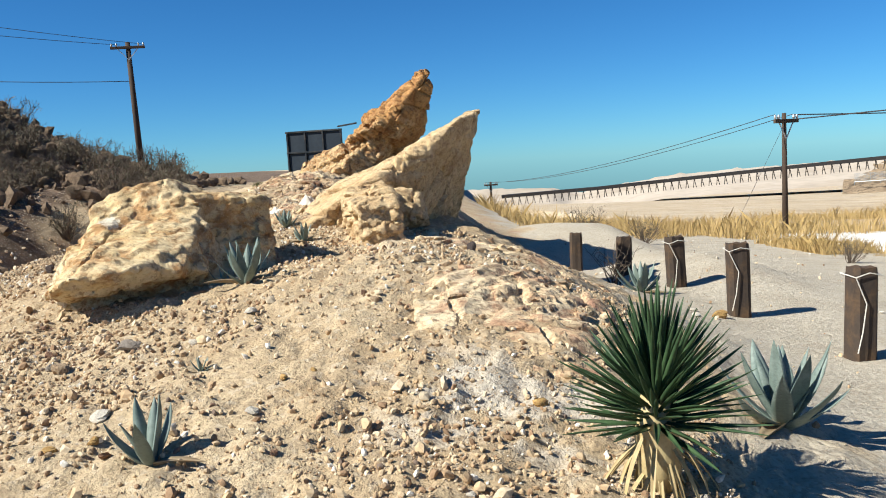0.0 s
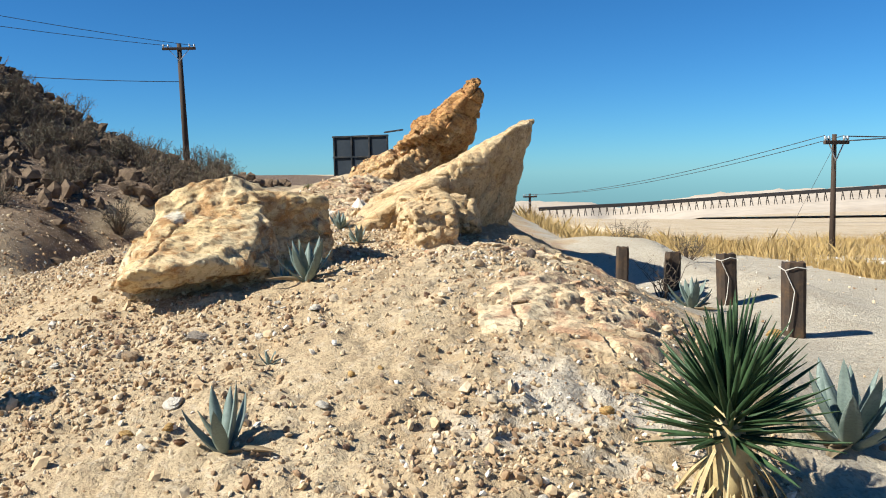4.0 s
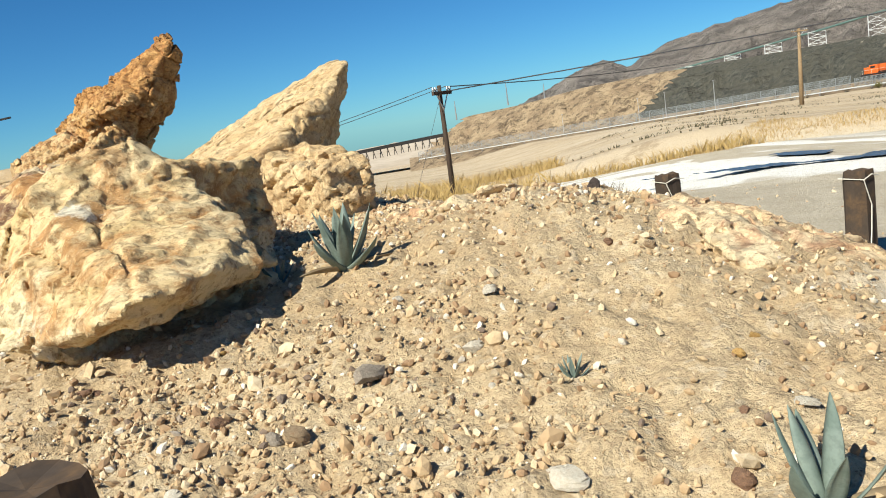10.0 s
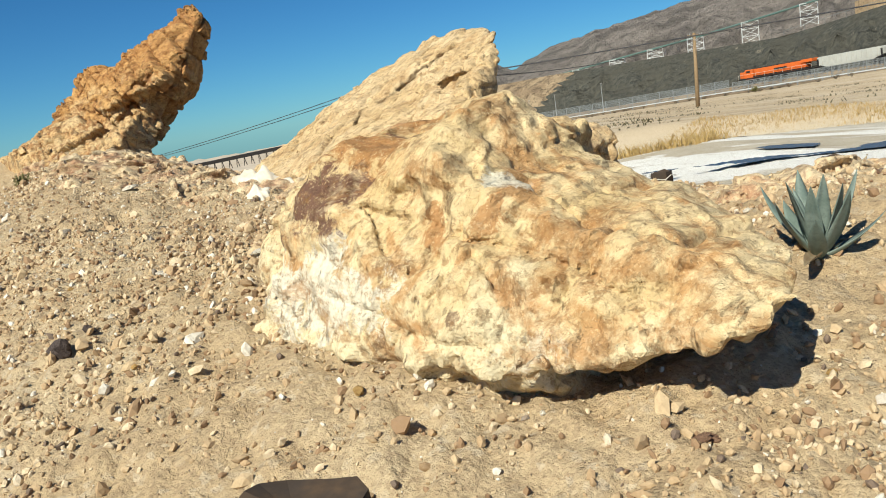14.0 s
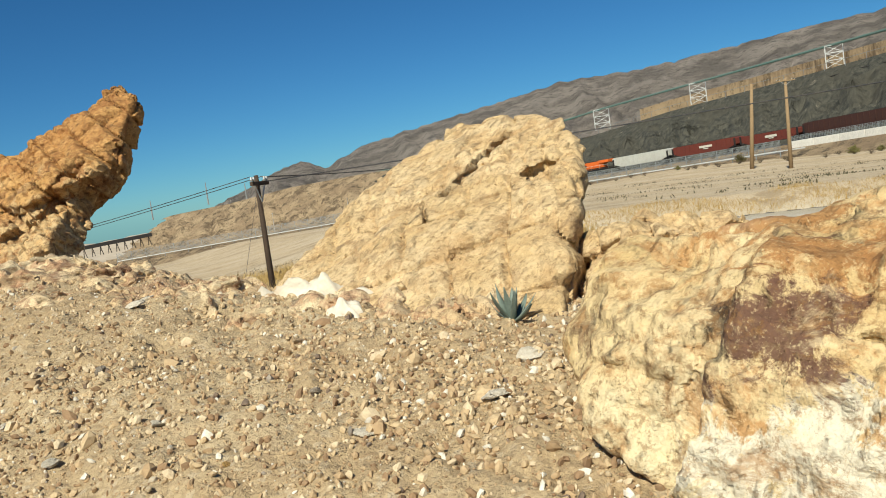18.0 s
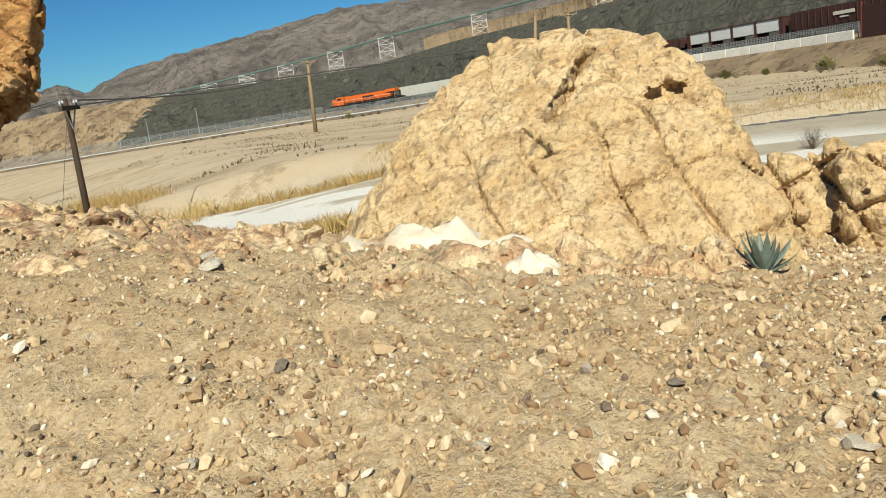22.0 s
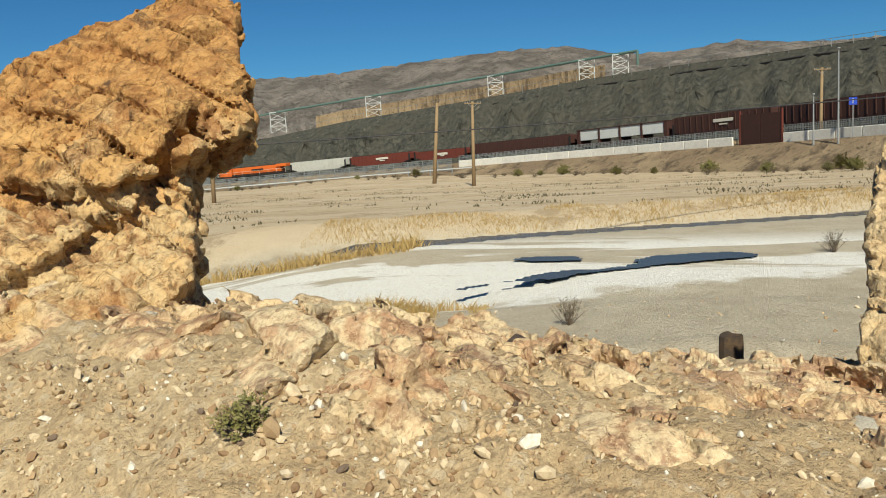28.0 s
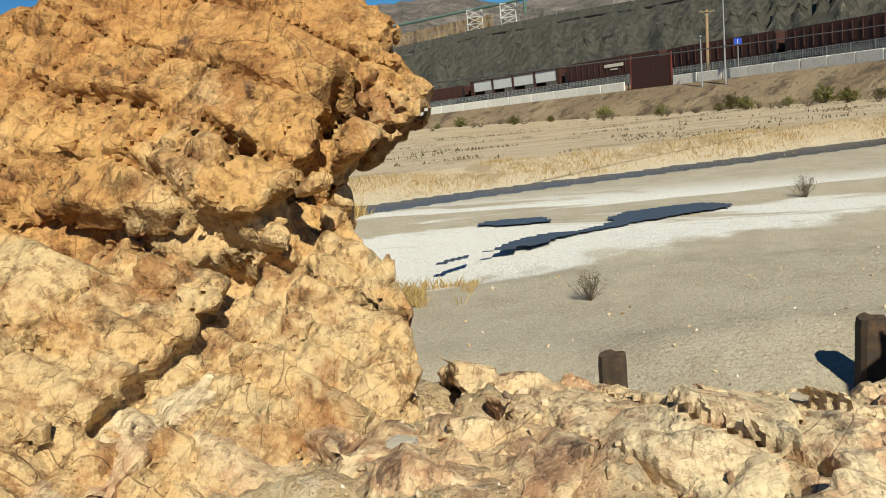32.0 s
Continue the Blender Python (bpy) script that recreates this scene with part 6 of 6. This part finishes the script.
M_MESH = plain("fence_steel", (0.22, 0.24, 0.25), 0.6, 0.2)


def fence(a0, a1, out, high, lift, gap, label):
    ob = thing("chain_link_fence", label, "fence")
    azs = np.arange(a0, a1, gap)
    for k, (p, q) in enumerate(zip([track(a, lift, out) for a in azs[:-1]], [track(a, lift, out) for a in azs[1:]])):
        part("fence_post", Shape().tube([p - Vector((0, 0, 0.8)), p + Vector((0, 0, high))], 0.07, 5), M_MESH, ob)
        net = Shape()
        for u in range(7):
            z = Vector((0, 0, high * (u + 0.3) / 6.5))
            net.tube([p + z, q + z], 0.035, 3, False)
        for u in range(14):
            a = p.lerp(q, (u + 0.5) / 14)
            net.tube([a, a + Vector((0, 0, high))], 0.05, 3, False)
        part("net", net, M_MESH, ob)
    return ob


fence(28, 57, -14, 3.0, -1.2, 0.9, "grey steel security fence along the railway embankment")
fence(57, 74, -14, 2.6, -1.6, 1.0, "grey chain-link fence in front of the locomotive")
fence(73.5, 112, -7, 1.6, -0.2, 1.3, "dark palisade fence between wall and train")
guard = thing("guardrail", "pale guardrail along the far road", "guardrail")
for a in np.arange(28, 74, 1.5):
    p, q = track(a, -1.9, -19), track(a + 1.5, -1.9, -19)
    part("rail", Shape().tube([p + Vector((0, 0, 0.7)), q + Vector((0, 0, 0.7))], 0.16, 4), M_WHITECAR, guard)
    part("guard_post", Shape().box(tuple(p + Vector((0, 0, 0.2))), (0.18, 0.18, 1.2)), M_MESH, guard)
for az, hgt in ((38.3, 7), (43.5, 7.5), (45.3, 7.8), (48.5, 8.5), (97.6, 11), (96.2, 6)):
    p = track(az, -1.2, -12)
    ob = thing("lamp_post", "slender grey steel lamp post beside the railway fence", "lamp post", Matrix.Translation(p))
    part("mast", Shape().tube([(0, 0, -1), (0, 0, hgt)], [0.13, 0.07], 8), M_STEEL, ob)
    part("lamp_head", Shape().box((0, 0, hgt), (0.7, 0.3, 0.15), bevel=0.04), M_STEEL, ob)
p = track(98.4, -1.2, -10)
sign = thing("number_sign", "small blue square sign with a white number on a post", "sign", Matrix.Translation(p) @ Matrix.Rotation(radians(-100), 4, "Z"))
part("sign_post", Shape().tube([(0, 0, -0.6), (0, 0, 4.6)], 0.06, 6), M_STEEL, sign)
M_BLUE = plain("blue_sign", (0.02, 0.07, 0.5), 0.5)
part("plate", Shape().box((0, -0.08, 4.6), (0.9, 0.05, 0.9), bevel=0.02), M_BLUE, sign, "blue plate")
font = bpy.data.curves.new("numeral", "FONT")
font.body, font.size, font.align_x, font.align_y, font.extrude = "1", 0.85, "CENTER", "CENTER", 0.01
font.materials.append(M_WHITECAR)
numeral = new("numeral", font)
numeral.parent, numeral.matrix_basis = sign, pose(0, -0.12, 4.6, 90, 0, 0)
M_CARPAINT = plain("blue_car_paint", (0.05, 0.12, 0.35), 0.3)
M_CARPAINT2 = plain("silver_car_paint", (0.5, 0.5, 0.5), 0.3, 0.4)
for az, mat, words in ((86.1, M_CARPAINT, "blue parked car behind the barrier wall"), (85.0, M_CARPAINT2, "silver parked car behind the barrier wall")):
    p, q = track(az - 0.5, -1.2, -7.6), track(az + 0.5, -1.2, -7.6)
    d = q - p
    ob = thing("car", words, "car", Matrix.Translation((p + q) / 2) @ Matrix.Rotation(math.atan2(d.y, d.x), 4, "Z"))
    part("body", Shape().prism([(-2.2, 0.35), (-2.2, 0.85), (-1.3, 0.95), (-0.8, 1.42), (0.7, 1.42), (1.4, 0.95), (2.2, 0.8), (2.2, 0.35)], -0.85, 0.85), mat, ob)
    part("window", Shape().prism([(-1.1, 0.97), (-0.72, 1.36), (0.64, 1.36), (1.2, 0.97)], -0.87, 0.87), M_BLACKPAINT, ob, "dark side windows")
    for x in (-1.35, 1.35):
        for s in (-0.8, 0.8):
            part("wheel", Shape().tube([(x, s - 0.1, 0.33), (x, s + 0.1, 0.33)], 0.33, 12), M_BLACKPAINT, ob)


# ---- pipe bridge on the crest ----
PIPE = (45, 0.75, 54.6, 1.95, 60, 2.75, 61.4, 3.0, 67.9, 3.8, 76, 4.72, 82.2, 5.4, 85.6, 5.72)
pipe = thing("pipe_gantry", "green pipeline carried on white lattice towers along the crest", "pipeline")
line = [bearing(az, track_far(az) + 46, curve_at(PIPE, az)) for az in np.arange(45, 85.7, 0.7)]
part("pipe", Shape().tube(line, 0.32, 8), M_GREENPIPE, pipe)
part("pipe_end", Shape().tube([line[-1], line[-1] - Vector((0, 0, 3.2))], 0.3, 8), M_GREENPIPE, pipe)
for az in (47, 49.5, 52, 54.6, 58, 61.5, 67.9, 76.2, 82.3, 84.5):
    p = bearing(az, track_far(az) + 46, curve_at(PIPE, az))
    far = track_far(az) + 46
    high = min(1.35, curve_at(PIPE, az) - curve_at(CREST, az) + 0.2) * far * math.pi / 180
    wide = 0.5 * far * math.pi / 180
    across = Vector((math.cos(radians(az)), -math.sin(radians(az)), 0)) * wide
    legs = [p - across - Vector((0, 0, 0.1)), p + across - Vector((0, 0, 0.1))]
    tower = part("tower", Shape().tube([legs[0], legs[0] - Vector((0, 0, high))], 0.14, 4), M_WHITECAR, pipe, "white lattice tower")
    part("leg", Shape().tube([legs[1], legs[1] - Vector((0, 0, high))], 0.14, 4), M_WHITECAR, tower)
    for k in range(3):
        a, b = legs[0] - Vector((0, 0, high * k / 3)), legs[1] - Vector((0, 0, high * (k + 1) / 3))
        c, e = legs[1] - Vector((0, 0, high * k / 3)), legs[0] - Vector((0, 0, high * (k + 1) / 3))
        part("lattice", Shape().tube([a, b], 0.08, 4).tube([c, e], 0.08, 4).tube([a, c], 0.1, 4), M_WHITECAR, tower)
rail_line = [bearing(az, track_far(az) + 41, curve_at(CREST, az) + 0.35) for az in np.arange(60, 120, 1.0)]
crest = thing("crest_fence", "dark pipe and fence along the crest of the slope", "fence")
part("conduit", Shape().tube([bearing(az, track_far(az) + 38, curve_at(CREST, az) - 0.55 + 0.05 * math.sin(az)) for az in np.arange(60, 120, 1.0)], 0.25, 5), M_BLACKPAINT, crest)
part("rail", Shape().tube(rail_line, 0.06, 4), M_MESH, crest)
for az in np.arange(60, 120, 1.2):
    p = bearing(az, track_far(az) + 41, curve_at(CREST, az) + 0.35)
    part("fence_post", Shape().tube([p, p - Vector((0, 0, 1.8))], 0.06, 4), M_MESH, crest)
deck = sheet("bench", [[bearing(az, track_far(az) + 60, curve_at(CREST, az) + e) for az in np.arange(64, 84, 0.5)] for e in (0.0, 0.7, 0.75)], M_TANHILL, "pale levelled bench above the dark slope", "bench")


# ---- trestle bridge and pale hills to the north ----
BRIDGE = (4, -2.85, 5.9, -2.72, 12.3, -2.48, 19.5, -2.0, 27, -1.5, 32, -1.2)
FARB = 240
trestle = thing("trestle_bridge", "long dark trestle bridge crossing the valley", "bridge")
spine = [bearing(az, FARB, curve_at(BRIDGE, az)) for az in np.arange(5.5, 31, 0.5)]
for o in range(0, len(spine) - 1):
    p, q = spine[o], spine[o + 1]
    d = q - p
    at = Matrix.Translation((p + q) / 2) @ Matrix.Rotation(math.atan2(d.y, d.x), 4, "Z") @ Matrix.Rotation(-math.atan2(d.z, Vector((d.x, d.y)).length), 4, "Y")
    part("girder", Shape().box((0, 0, 0), (d.length + 0.02, 3, 0.95)), M_BLACKPAINT, trestle, at=at)
    part("bent", Shape().tube([(0, 0, -0.2), (-0.4, 0, -2.8)], 0.13, 4).tube([(0, 0, -0.2), (0.4, 0, -2.8)], 0.13, 4).tube([(-0.25, 0, -1.6), (0.25, 0, -1.6)], 0.1, 4), M_BLACKPAINT, trestle, at=at)
HILLS = (-8, -2.6, -2, -2.35, 0.5, -2.1, 2.8, -2.0, 8.6, -2.2, 9.6, -2.6, 12, -2.3, 16, -1.7, 20, -1.5, 27.3, -1.25, 32, -1.0, 38, -1.3)
M_PALEHILL = plain("pale_hills", (0.50, 0.42, 0.33), 0.95, dirt=(0.36, 0.28, 0.2), amount=0.8, scale=0.02, fine=0.2, own=False)
rows = []
for i in range(9):
    u = i / 8
    rows.append([bearing(az, 420 + 160 * u, curve_at(HILLS, az) * (1 - 0.9 * (1 - u) * 0) - 1.6 * (1 - u) ** 1.5 + 0.12 * noise.noise(Vector((az * 1.4, u * 2, 3))) * (0.3 + u)) for az in np.arange(-10, 40, 0.4)])
sheet("far_hills", rows, M_PALEHILL, "low pale eroded hills beyond the bridge", "hills")
for az, low, high in ((33.9, 0.2, 1.7), (30.3, -0.3, 1.0), (36.4, 0.1, 1.3)):
    p, q = bearing(az, 900, low), bearing(az, 900, high)
    ob = thing("radio_mast", "slim red and white lattice radio mast in the distance", "mast")
    part("mast", Shape().tube([p, q], [0.9, 0.35], 4), M_STEEL, ob)
